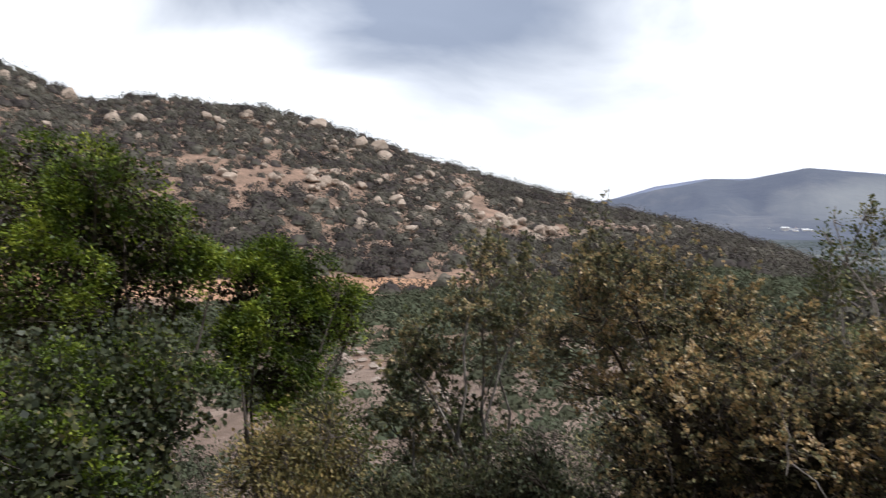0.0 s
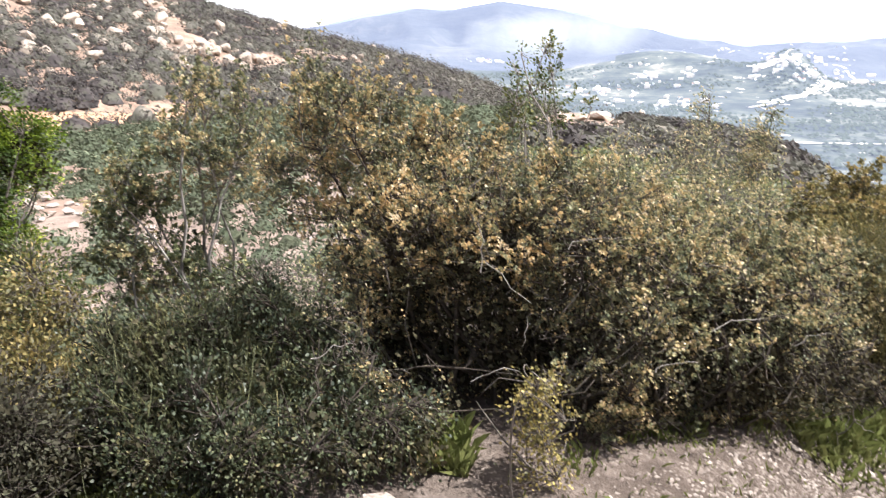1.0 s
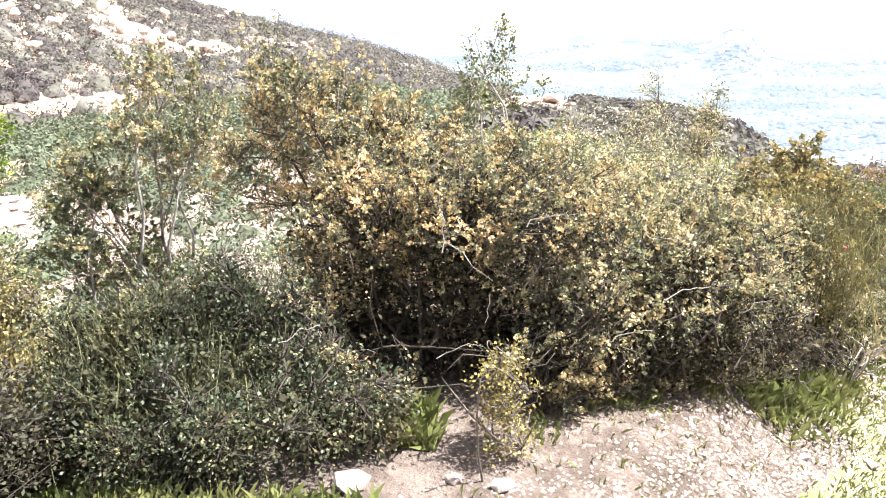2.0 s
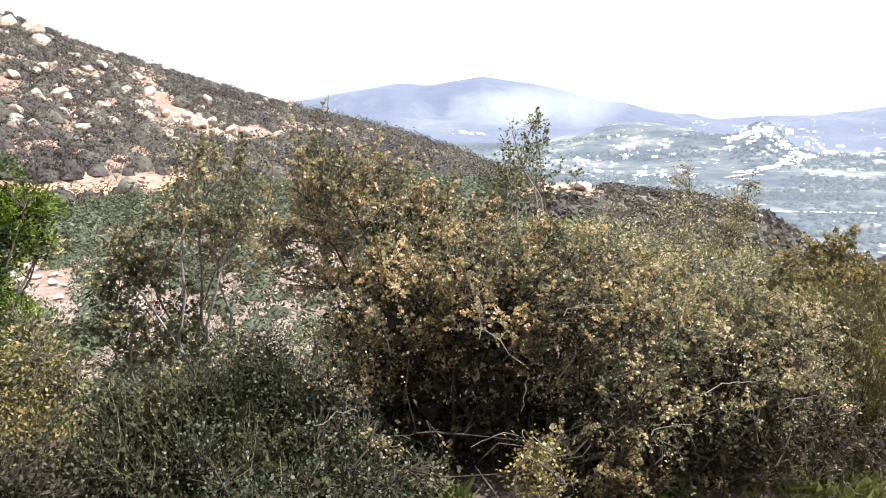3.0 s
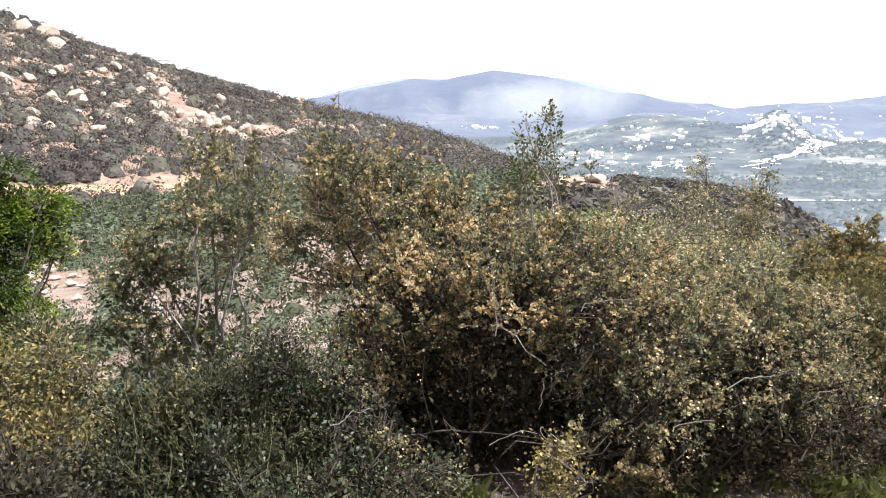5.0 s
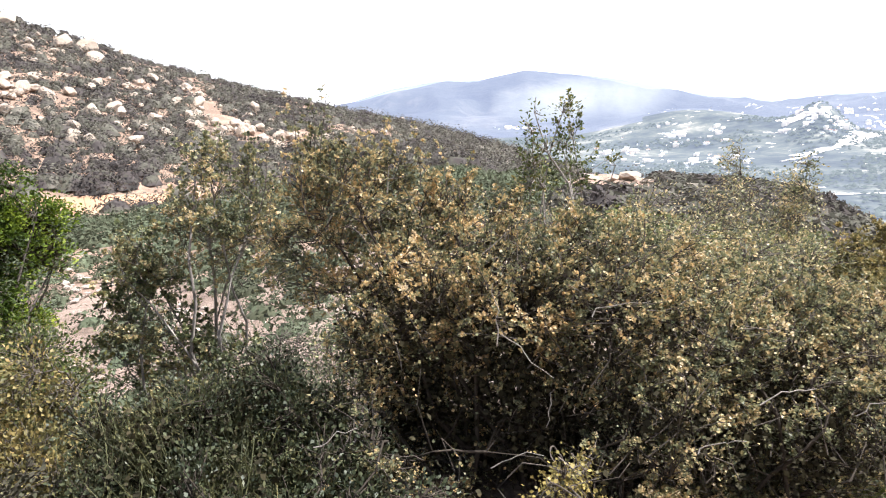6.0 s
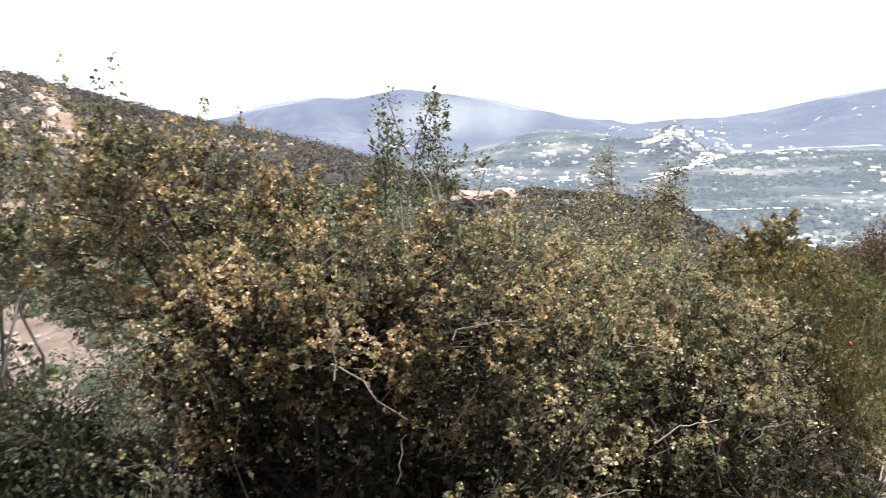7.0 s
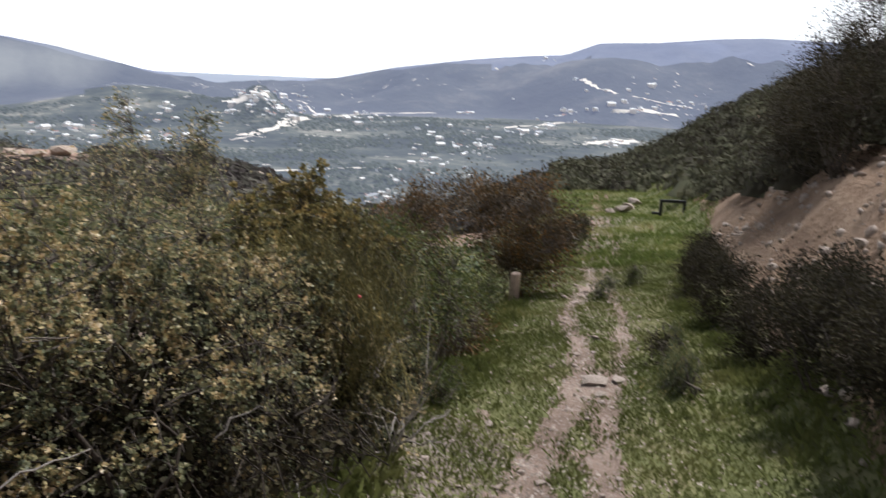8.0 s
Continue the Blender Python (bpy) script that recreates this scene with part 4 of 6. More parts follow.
FILL = [(-3.45, 3.06, 1.58, 0.32), (-3.31, 3.26, 1.36, 0.28), (-3.54, 2.84, 1.37, 0.36), (-3.23, 3.36, 1.21, 0.22), (-3.62, 2.62, 1.13, 0.38), (-3.35, 3.13, 1.08, 0.32), (-3.52, 2.89, 1.73, 0.28)]
GREEN_LOBES = moved([(-3.19, 3.34, 2.01, 0.42), (-2.98, 3.63, 1.94, 0.36), (-2.75, 3.76, 1.63, 0.34), (-3.19, 3.33, 1.65, 0.42), (-2.93, 3.37, 1.23, 0.44), (-2.67, 3.54, 1.08, 0.29), (-3.33, 3.31, 2.15, 0.25), (-3.1, 3.4, 0.8, 0.4), (-2.8, 3.5, 0.5, 0.4)], TALL_LEFT) + FILL
green = shrub("green_shrub", "tall shrub with dense bright yellow-green leaves", "shrub", on(-3.75, 2.95), GREEN_LOBES, GREEN,
      twigs=900, per=12, leaf=0.026, spread=0.04, seed=8, stems=14, group="green shrubs", stem_r=0.014, shell=0.6, gap=-0.08, clump=0.45)
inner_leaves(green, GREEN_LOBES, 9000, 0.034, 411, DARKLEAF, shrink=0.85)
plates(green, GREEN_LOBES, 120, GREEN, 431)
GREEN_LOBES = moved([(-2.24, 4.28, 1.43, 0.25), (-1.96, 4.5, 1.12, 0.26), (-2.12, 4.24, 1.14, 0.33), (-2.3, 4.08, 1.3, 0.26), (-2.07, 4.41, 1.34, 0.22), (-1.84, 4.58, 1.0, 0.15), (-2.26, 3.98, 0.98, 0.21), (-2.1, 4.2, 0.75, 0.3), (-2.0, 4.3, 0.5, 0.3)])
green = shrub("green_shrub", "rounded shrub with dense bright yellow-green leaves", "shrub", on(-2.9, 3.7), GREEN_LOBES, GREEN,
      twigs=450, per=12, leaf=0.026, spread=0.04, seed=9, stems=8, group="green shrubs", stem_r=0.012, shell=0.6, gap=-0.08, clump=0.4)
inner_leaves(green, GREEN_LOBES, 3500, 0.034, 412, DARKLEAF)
plates(green, GREEN_LOBES, 80, GREEN, 432, size=(0.08, 0.17))
GREEN_LOBES = moved([(-2.18, 2.69, 0.96, 0.37), (-2.03, 2.91, 0.81, 0.34), (-2.1, 3.14, 1.02, 0.3), (-1.87, 2.43, 0.79, 0.31), (-1.82, 3.16, 0.9, 0.23), (-1.7, 2.7, 0.5, 0.3), (-2.2, 2.9, 0.5, 0.4)])
green = shrub("green_shrub", "low spreading green shrub with lower leaves coloured dark for shade", "shrub", on(-2.8, 2.4), GREEN_LOBES, GREEN,
      twigs=700, per=12, leaf=0.023, spread=0.04, seed=10, stems=10, group="green shrubs", shell=0.6, gap=-0.1, clump=0.4)
# dull leaves right out to the crown's surface, their colour standing in for shade
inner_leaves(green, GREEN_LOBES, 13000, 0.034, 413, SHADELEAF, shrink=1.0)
plates(green, GREEN_LOBES, 30, GREEN, 433, leaf=0.02, size=(0.07, 0.14))
shrub("olive_shrub", "low olive shrub with yellow tips on the slope", "shrub", on(-2.2, 3.3), moved([(-1.52, 3.83, 0.61, 0.25), (-1.29, 3.75, 0.48, 0.24), (-1.5, 3.46, 0.55, 0.23), (-1.4, 3.6, 0.3, 0.3)]), OLIVE, twigs=700, per=13, leaf=0.022, seed=18, shell=0.7)
NEAR_HEM = [(x, y, float(land(x, y)) + 0.15, 0.2) for x, y in ((-0.75, 2.1), (-0.45, 2.12), (-0.18, 2.22), (0.08, 2.35), (-1.05, 2.1), (-0.3, 2.3), (-1.3, 2.2))]
TANGLE = [(-1.14, 2.45, 0.42, 0.24), (-0.94, 2.64, 0.44, 0.24), (-0.73, 2.7, 0.34, 0.24), (-1.19, 2.31, 0.28, 0.25), (-0.85, 2.35, 0.26, 0.26), (-0.5, 2.45, 0.28, 0.22), (-1.35, 2.45, 0.42, 0.18), (-0.8, 2.2, 0.1, 0.25), (-0.4, 2.3, 0.12, 0.2)]
broom("broom_shrub", "wispy blue-green broom shrub with upright stems", "shrub", on(-0.9, 2.55), TANGLE[:7], BROOM, wands=1500, seed=11, group="broom shrubs", leafy=14, length=(0.15, 0.5), leaf=0.017)
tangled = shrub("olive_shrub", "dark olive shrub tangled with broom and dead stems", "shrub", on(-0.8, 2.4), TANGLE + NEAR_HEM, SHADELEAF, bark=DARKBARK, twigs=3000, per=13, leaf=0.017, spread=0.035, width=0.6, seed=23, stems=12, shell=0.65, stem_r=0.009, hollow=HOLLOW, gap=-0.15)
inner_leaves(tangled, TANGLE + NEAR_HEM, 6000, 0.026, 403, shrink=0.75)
shrub("yellow_shrub", "low olive and yellow shrub on the slope", "shrub", on(-1.75, 2.6), [(-1.88, 2.71, 0.43, 0.21), (-1.74, 2.69, 0.24, 0.23), (-1.73, 2.45, 0.21, 0.26), (-1.54, 2.46, 0.15, 0.2), (-1.98, 2.51, 0.41, 0.23), (-1.5, 2.2, 0.0, 0.25), (-1.9, 2.3, 0.1, 0.3)], GOLDENOLIVE, twigs=1700, per=13, leaf=0.022, seed=12, shell=0.7)
right_broom = broom("broom_shrub", "olive and brown broom shrub with upright stems beside the trail", "shrub", on(2.4, 4.4), [(1.82, 4.0, 0.46, 0.2), (2.06, 4.11, 0.48, 0.22), (2.26, 4.12, 0.42, 0.26), (1.93, 3.96, 0.38, 0.29), (2.17, 3.83, 0.32, 0.31), (1.7, 3.95, 0.42, 0.2), (2.67, 5.2, 0.24, 0.18), (2.3, 4.85, 0.18, 0.28), (2.75, 5.0, 0.18, 0.33), (2.52, 4.6, 0.0, 0.36), (3.17, 5.04, 0.0, 0.3), (2.2, 4.0, -0.05, 0.35)], DRYBROOM, wands=1900, seed=13, group="broom shrubs", leafy=11, length=(0.2, 0.6), leaf=0.017)
YELLOW_LOBES = [(2.50, 5.0, 0.70, 0.10), (2.42, 4.95, 0.52, 0.18), (2.62, 5.1, 0.45, 0.2), (2.15, 4.8, 0.48, 0.2), (2.85, 5.15, 0.30, 0.22), (2.3, 4.75, 0.28, 0.28), (2.65, 4.95, 0.15, 0.3), (3.05, 5.2, 0.12, 0.24), (2.0, 4.6, 0.3, 0.24), (2.5, 4.9, -0.2, 0.35)]
yellow = shrub("olive_shrub", "yellow-olive leafy shrub growing behind the broom", "shrub", on(2.45, 5.0), YELLOW_LOBES, GOLDENOLIVE, twigs=900, per=12, leaf=0.02, spread=0.035, seed=24, stems=10, shell=0.7, gap=-0.2)
sprays(yellow, YELLOW_LOBES, 1000, GOLDENOLIVE, 427, leaf=0.02, length=(0.14, 0.32), gap=-0.3)
bm = bmesh.new()
bmesh.ops.create_icosphere(bm, subdivisions=1, radius=0.009)
for v in bm.verts:
    v.co *= 1 + 0.5 * noise.noise(v.co * 90)
flower_me = bpy.data.meshes.new("flower")
bm.to_mesh(flower_me)
bm.free()
flower_me.materials.append(plain("red petals", (0.32, 0.06, 0.06), 0.6, 0, 60, 0.3))
flower = child("flower", flower_me, right_broom, "small red flower")
flower.location = Vector((2.12, 3.62, 0.42)) - right_broom.location
shrub("olive_shrub", "olive and tan shrub at the trail edge", "shrub", on(3.5, 5.3), [(3.2, 5.2, 0.2, 0.32), (3.72, 5.3, -0.12, 0.33), (3.5, 5.0, -0.25, 0.3), (3.0, 4.7, -0.25, 0.28), (3.9, 5.3, -0.4, 0.24), (3.6, 5.8, 0.0, 0.35)], OLIVE, twigs=1100, per=12, leaf=0.026, seed=19, shell=0.7)
shrub("brown_shrub", "dark shrub with russet dry leaves at the trail edge", "shrub", on(7.0, 8.3), [(7.15, 7.88, -0.25, 0.5), (6.91, 8.5, -0.45, 0.58), (7.28, 7.76, -0.7, 0.52), (7.15, 9.46, -0.4, 0.5), (6.6, 8.0, -0.8, 0.5), (7.3, 8.4, -0.9, 0.5), (7.1, 7.9, -1.05, 0.5), (6.7, 7.9, -1.1, 0.45)], BROWN, twigs=2000, per=13, leaf=0.04, spread=0.08, seed=14, shell=0.7)
shrub("brown_shrub", "brown twiggy shrub on the slope below the trail", "shrub", on(5.6, 8.6), [(5.4, 8.4, -0.5, 0.5), (5.9, 8.8, -0.4, 0.5), (5.0, 8.2, -0.6, 0.5), (6.2, 9.4, -0.5, 0.5), (5.5, 8.5, -0.9, 0.6)], BROWN, twigs=1500, per=12, leaf=0.035, spread=0.08, seed=20, shell=0.7)
for i, (x, y, w, h) in enumerate([(5.3, 7.0, 0.45, 0.6), (4.7, 6.5, 0.42, 0.55), (5.9, 7.5, 0.4, 0.55), (4.3, 5.9, 0.4, 0.5)]):
    z = gz(x, y)
    shrub("brown_shrub", "low brown and olive shrub at the trail edge", "shrub", (x, y, z), [(x, y, z + h * 0.55, w * 0.75), (x + w * 0.5, y, z + h * 0.4, w * 0.6), (x - w * 0.5, y + 0.1, z + h * 0.4, w * 0.6), (x, y, z + h * 0.15, w * 0.9)], BROWN if i % 2 else OLIVE,
          twigs=500, per=12, leaf=0.028, spread=0.05, seed=260 + i, stems=6, group="shrubs at the trail edge", shell=0.65)
DUSTY_LOBES = [(2.18, 3.92, -0.17, 0.22), (2.43, 4.12, -0.22, 0.22), (2.68, 4.37, -0.32, 0.22), (2.93, 4.67, -0.42, 0.22), (2.23, 4.17, 0.03, 0.22), (2.53, 4.37, -0.07, 0.2), (2.38, 3.92, -0.42, 0.18), (2.68, 4.22, -0.52, 0.18), (3.13, 4.77, -0.62, 0.2)]
dusty = shrub("dusty_shrub", "low sprawling shrub with dusty tan leaves at the trail edge", "shrub", on(2.45, 4.15), DUSTY_LOBES, OAK_PALE, twigs=500, per=11, leaf=0.016, seed=21, shell=0.7, bark=DARKBARK)
sprays(dusty, DUSTY_LOBES, 650, OAK_PALE, 430, leaf=0.0145, gap=-0.2, clump=0.3)
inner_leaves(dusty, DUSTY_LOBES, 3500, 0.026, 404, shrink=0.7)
shrub("yellow_seedling", "small upright shoot with bright yellow leaves beside the trail", "shrub", on(0.25, 2.22), [(0.26, 2.24, 0.50, 0.10), (0.25, 2.22, 0.34, 0.13), (0.24, 2.2, 0.18, 0.11)], YELLOW,
      twigs=190, per=13, leaf=0.014, spread=0.026, width=0.8, seed=22, stems=4, stem_r=0.006)
for i, (x, y, w, h) in enumerate([(-1.0, 4.9, 0.45, 0.5), (-1.7, 5.3, 0.5, 0.5), (-2.5, 5.1, 0.5, 0.5), (-3.5, 4.6, 0.5, 0.6), (-4.3, 4.2, 0.5, 0.6), (-0.3, 5.4, 0.45, 0.55), (-3.1, 4.4, 0.4, 0.4), (-1.3, 4.4, 0.35, 0.4), (-2.2, 4.5, 0.35, 0.35)]):
    z = gz(x, y)
    shrub("sage_shrub", "low grey-green sage shrub on the near slope", "shrub", (x, y, z), [(x, y, z + h * 0.55, w * 0.75), (x + w * 0.5, y, z + h * 0.4, w * 0.6), (x - w * 0.5, y + 0.1, z + h * 0.4, w * 0.6), (x, y, z + h * 0.15, w)], SAGE if i % 3 else TOYON,
          twigs=330, per=11, leaf=0.028, spread=0.05, seed=200 + i, stems=6, group="sage shrubs", shell=0.6)


for i, (x, y, w, h, mat) in enumerate([(-1.55, 2.05, 0.30, 0.55, BRUSH), (-2.3, 2.05, 0.32, 0.6, DARKLEAF), (-2.65, 1.75, 0.3, 0.55, BRUSH), (-3.2, 2.1, 0.35, 0.7, DARKLEAF), (-2.5, 2.9, 0.32, 0.5, BRUSH), (-2.95, 3.1, 0.3, 0.45, OLIVE), (-1.45, 3.0, 0.28, 0.4, OLIVE), (-1.2, 3.4, 0.3, 0.4, SHADELEAF), (-1.9, 3.2, 0.3, 0.35, SHADELEAF), (-0.95, 3.1, 0.28, 0.45, SHADELEAF)]):
    z = gz(x, y)
    lobes = [(x, y, z + h * 0.65, w * 0.75), (x + w * 0.6, y, z + h * 0.45, w * 0.65), (x - w * 0.6, y + 0.1, z + h * 0.45, w * 0.65), (x, y, z + h * 0.2, w)]
    low = shrub("low_shrub", "low dense dark green shrub on the near slope", "shrub", (x, y, z), lobes, mat, bark=DARKBARK,
                twigs=700, per=12, leaf=0.022, spread=0.035, seed=240 + i, stems=6, group="low shrubs", shell=0.65, gap=-0.1)
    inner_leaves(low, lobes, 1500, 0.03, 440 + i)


def dead_shrub(base, reach, count, seed, flat=0.5):
    """A dead bush: bare pale branches that fan out of one foot."""
    rng = np.random.default_rng(seed)
    base = np.array(base)
    root = tagged(new("dead_shrub"), "dead shrub of bare pale grey branches", "shrub", "dead shrubs")
    root.location = base
    for i in range(count):
        d = unit(rng.normal(size=3) * [1, 1, flat] + [0, 0, 0.5])
        L = reach * rng.uniform(0.5, 1.1)
        u = np.linspace(0, 1, 7)[:, None]
        line = d * L * u + rng.normal(size=(1, 3)) * 0.08 * np.sin(u * np.pi) + rng.normal(size=(7, 3)) * 0.01
        lines, radii = [line], [np.linspace(0.006, 0.002, 7)]
        for _ in range(3):
            k = rng.integers(2, 5)
            e = unit(d + rng.normal(size=3) * 0.6) * L * rng.uniform(0.2, 0.45)
            lines.append(line[k] + e * u + rng.normal(size=(7, 3)) * 0.005)
            radii.append(np.linspace(0.0032, 0.0012, 7))
        child("branch", tube_mesh("branch", np.array(lines), np.array(radii), DEADWOOD, 4), root)


dead_shrub(on(-3.3, 3.75, 0.15), 0.75, 16, 31)
dead_shrub(on(-1.0, 2.25, 0.02), 0.36, 5, 32, 0.7)
dead_shrub(on(1.75, 3.35, 0.0), 0.4, 8, 34, 0.7)
dead_shrub(on(2.35, 3.75, 0.0), 0.6, 12, 35, 0.8)

# ---- scrub that nobody could count ----


def scrub(name, label, places, sizes, mat, per=45, chip=0.12, seed=1, tall=0.8):
    """Many shrubs in one mesh, each a dome of small leafy chips."""
    rng = np.random.default_rng(seed)
    n = len(places)
    k = n * per
    which = np.repeat(np.arange(n), per)
    d = unit(rng.normal(size=(k, 3)))
    d[:, 2] = np.abs(d[:, 2])
    lump = 1 + 0.18 * np.sin(d[:, 0] * 5 + which) * np.sin(d[:, 1] * 4 + which * 2)
    rad = (0.72 + 0.34 * rng.random(k)) * lump
    c = places[which] + d * rad[:, None] * sizes[which, None] * np.array([1, 1, tall])
    # the chips lie roughly round the dome, as leafy shoots do
    face = unit(d * 1.5 + rng.normal(size=(k, 3)) * 0.45)
    a = unit(np.cross(face, rng.normal(size=(k, 3))))
    b = np.cross(face, a)
    s = (chip * (0.5 + 0.5 * sizes[which] / sizes.mean()) * rng.uniform(0.5, 1.3, k))[:, None]
    v = np.stack([c - a * s, c + b * s * 0.75, c + a * s - b * s * 0.3], 1).reshape(-1, 3)
    f = np.arange(k * 3).reshape(-1, 3)
    # the dense inner mass of each shrub
    ring = np.array([[1, 0, 0.0], [0.5, 0.87, 0.1], [-0.5, 0.87, 0.0], [-1, 0, 0.1], [-0.5, -0.87, 0.0], [0.5, -0.87, 0.1], [0.5, 0.3, 0.6], [-0.45, 0.4, 0.65], [0.0, -0.55, 0.6], [0, 0, 0.75]])
    core = places[:, None] + ring[None] * (sizes * 0.66)[:, None, None] * rng.uniform(0.75, 1.1, (n, 10, 1)) * np.array([1, 1, tall])
    core[:, :6, 2] -= 0.15 * sizes[:, None]
    tri = np.array([[0, 1, 6], [1, 7, 6], [1, 2, 7], [2, 3, 7], [3, 8, 7], [3, 4, 8], [4, 5, 8], [5, 6, 8], [5, 0, 6], [6, 7, 9], [7, 8, 9], [8, 6, 9]])
    f = np.concatenate([f, k * 3 + (np.arange(n)[:, None, None] * 10 + tri).reshape(-1, 3)])
    v = np.concatenate([v, core.reshape(-1, 3)])
    return tagged(new(name, mesh_np(name, v, f, [mat])), label, "scrub", kind="stuff")


# bare ground: bearing, height of sight line, half widths, in degrees
BARE = [(25.3, 1.5, 1.1, 0.6), (24.6, 0.3, 1.2, 0.7), (22.0, -1.9, 1.8, 0.6), (18.6, -2.6, 1.7, 0.5), (23.6, -1.1, 2.2, 0.85), (20.9, -2.49, 1.8, 0.6), (44.5, 2.39, 0.8, 0.3), (36.4, 1.58, 0.8, 0.25), (17.8, -2.07, 1.3, 0.5),
        (33.2, -12.63, 2.2, 1.9), (48.3, -6.37, 2.0, 0.8), (26.6, -15.9, 3.0, 1.8), (-6.8, -6.4, 5.5, 1.1), (29.0, 2.0, 1.0, 0.5)]


def sight(p):
    d = p - EYE
    return np.degrees(np.arctan2(-d[:, 0], d[:, 1])), np.degrees(np.arctan2(d[:, 2], np.hypot(d[:, 0], d[:, 1])))


def is_bare(p):
    az, el = sight(p)
    out = np.zeros(len(p), bool)
    wob = fbm(p[:, 0], p[:, 1], 5.0, 3, 77)
    for a, e, wa, we in BARE:
        out |= ((az - a) / wa) ** 2 + ((el - e) / we) ** 2 + wob * 3.0 < (0.8 if e > -4 or a < 0 else 0.42)
    return out


def field(n, az0, az1, r0, r1, seed):
    """Places spread evenly over a sector of the land."""
    rng = np.random.default_rng(seed)
    az = np.radians(rng.uniform(az0, az1, n))
    r = np.sqrt(rng.uniform(r0**2, r1**2, n))
    x, y = -np.sin(az) * r, np.cos(az) * r
    return np.stack([x, y, land(x, y)], 1), rng


p, rng = field(8200, -14, 62, 60, 160, 21)
r = np.hypot(p[:, 0], p[:, 1])
faz = np.degrees(np.arctan2(-p[:, 0], p[:, 1]))
keep = ~is_bare(p) & ~((np.abs(r - 66.4 - 2.5 * np.sin(faz * 0.12)) < 3.4) & (faz > 5)) & (fbm(p[:, 0], p[:, 1], 9, 3, 55) > -0.17 - 0.1 * (r < 85))
p = p[keep]
size = (0.55 + 1.5 * rng.random(len(p)) ** 1.6) * np.where(np.hypot(p[:, 0], p[:, 1]) < 88, 1.25, 1.0)
low = np.hypot(p[:, 0], p[:, 1]) < 92
scrub("hillside_chaparral", "dense dark grey-brown chaparral covering the boulder hill", p[~low], size[~low], CHAPARRAL, per=58, chip=0.16, seed=22, tall=0.95)
scrub("lower_chaparral", "dense dark chaparral at the foot of the boulder hill", p[low], size[low], CHAPARRAL, per=80, chip=0.15, seed=222, tall=0.95)
p, rng = field(3800, -10, 62, 64, 150, 123)
p = p[~is_bare(p) & (np.hypot(p[:, 0], p[:, 1]) > 72)]
scrub("young_chaparral", "small scattered chaparral shrubs between the larger ones", p, rng.uniform(0.3, 0.8, len(p)), CHAPARRAL, per=22, chip=0.13, seed=124)
p, rng = field(1500, -12, 14, 160, 260, 121)
scrub("ridge_chaparral", "dense dark chaparral on the back of the ridge", p, rng.uniform(0.6, 1.3, len(p)), CHAPARRAL, per=14, chip=0.45, seed=122)

p, rng = field(5200, -3, 64, 5.6, 66, 23)
keep = ~is_bare(p) & (fbm(p[:, 0], p[:, 1], 5, 3, 56) > -0.2)
r = np.hypot(p[:, 0], p[:, 1])
keep &= rng.random(len(p)) < np.where(r < 20, 1.0, 0.75)
p = p[keep]
r = r[keep]
faz = np.degrees(np.arctan2(-p[:, 0], p[:, 1]))
clear = ~((r > 55) & (faz > 6)) | ((rng.random(len(p)) < 0.15) & (r < 60))
p, r = p[clear], r[clear]
near = r < 24
scrub("sage_scrub", "low grey-green sage scrub on the near slope", p[near], rng.uniform(0.25, 0.5, near.sum()), SAGE, per=110, chip=0.046, seed=24, tall=0.75)
scrub("sage_scrub", "low grey-green sage scrub across the gully", p[~near], rng.uniform(0.35, 0.85, (~near).sum()), SAGE, per=55, chip=0.11, seed=25, tall=0.7)

p, rng = field(3600, -43, -3, 7.5, 56, 26)
s_, v_ = trail_coords(p[:, 0], p[:, 1])
keep = ~is_bare(p) & (v_ > 2.2) & (fbm(p[:, 0], p[:, 1], 5, 3, 57) > -0.1)
p = p[keep]
r = np.hypot(p[:, 0], p[:, 1])
near = r < 20
scrub("slope_scrub", "brown and olive scrub on the slope below the trail", p[near], rng.uniform(0.3, 0.55, near.sum()), OLIVE, per=55, chip=0.085, seed=27, tall=0.8)
scrub("slope_scrub", "dark scrub along the spur above the valley", p[~near], rng.uniform(0.4, 0.9, (~near).sum()), CHAPARRAL, per=45, chip=0.18, seed=28, tall=0.7)

# unseen brush behind the camera, added to lower the light bounced onto the oaks
p, rng = field(500, -200, -72, 5, 60, 129)
s_, v_ = trail_coords(p[:, 0], p[:, 1])
p = p[v_ < -2.0]
scrub("unseen_brush", "unseen dark brush above and behind the trail, added to cut bounce light", p, rng.uniform(0.5, 1.3, len(p)), DARKLEAF, per=30, chip=0.35, seed=130, tall=0.9)
p, rng = field(3600, -70, -44, 9, 92, 29)
s_, v_ = trail_coords(p[:, 0], p[:, 1])
keep = ((v_ < -2.6) & ((s_ > 13) | (v_ < -3.4))) | (v_ > 2.4) | ((s_ > 36) & (np.abs(v_) < 40))
p = p[keep]
r = np.hypot(p[:, 0], p[:, 1])
near = r < 26
scrub("bank_brush", "dark green-grey brush on the slope above the cut bank", p[near], rng.uniform(0.3, 0.85, near.sum()), BRUSH, per=210, chip=0.06, seed=30, tall=1.0)
scrub("bank_brush", "dark chaparral on the far slope above the trail", p[~near], 0.35 + 0.95 * rng.random((~near).sum()) ** 2, BRUSH, per=48, chip=0.14, seed=31, tall=0.9)

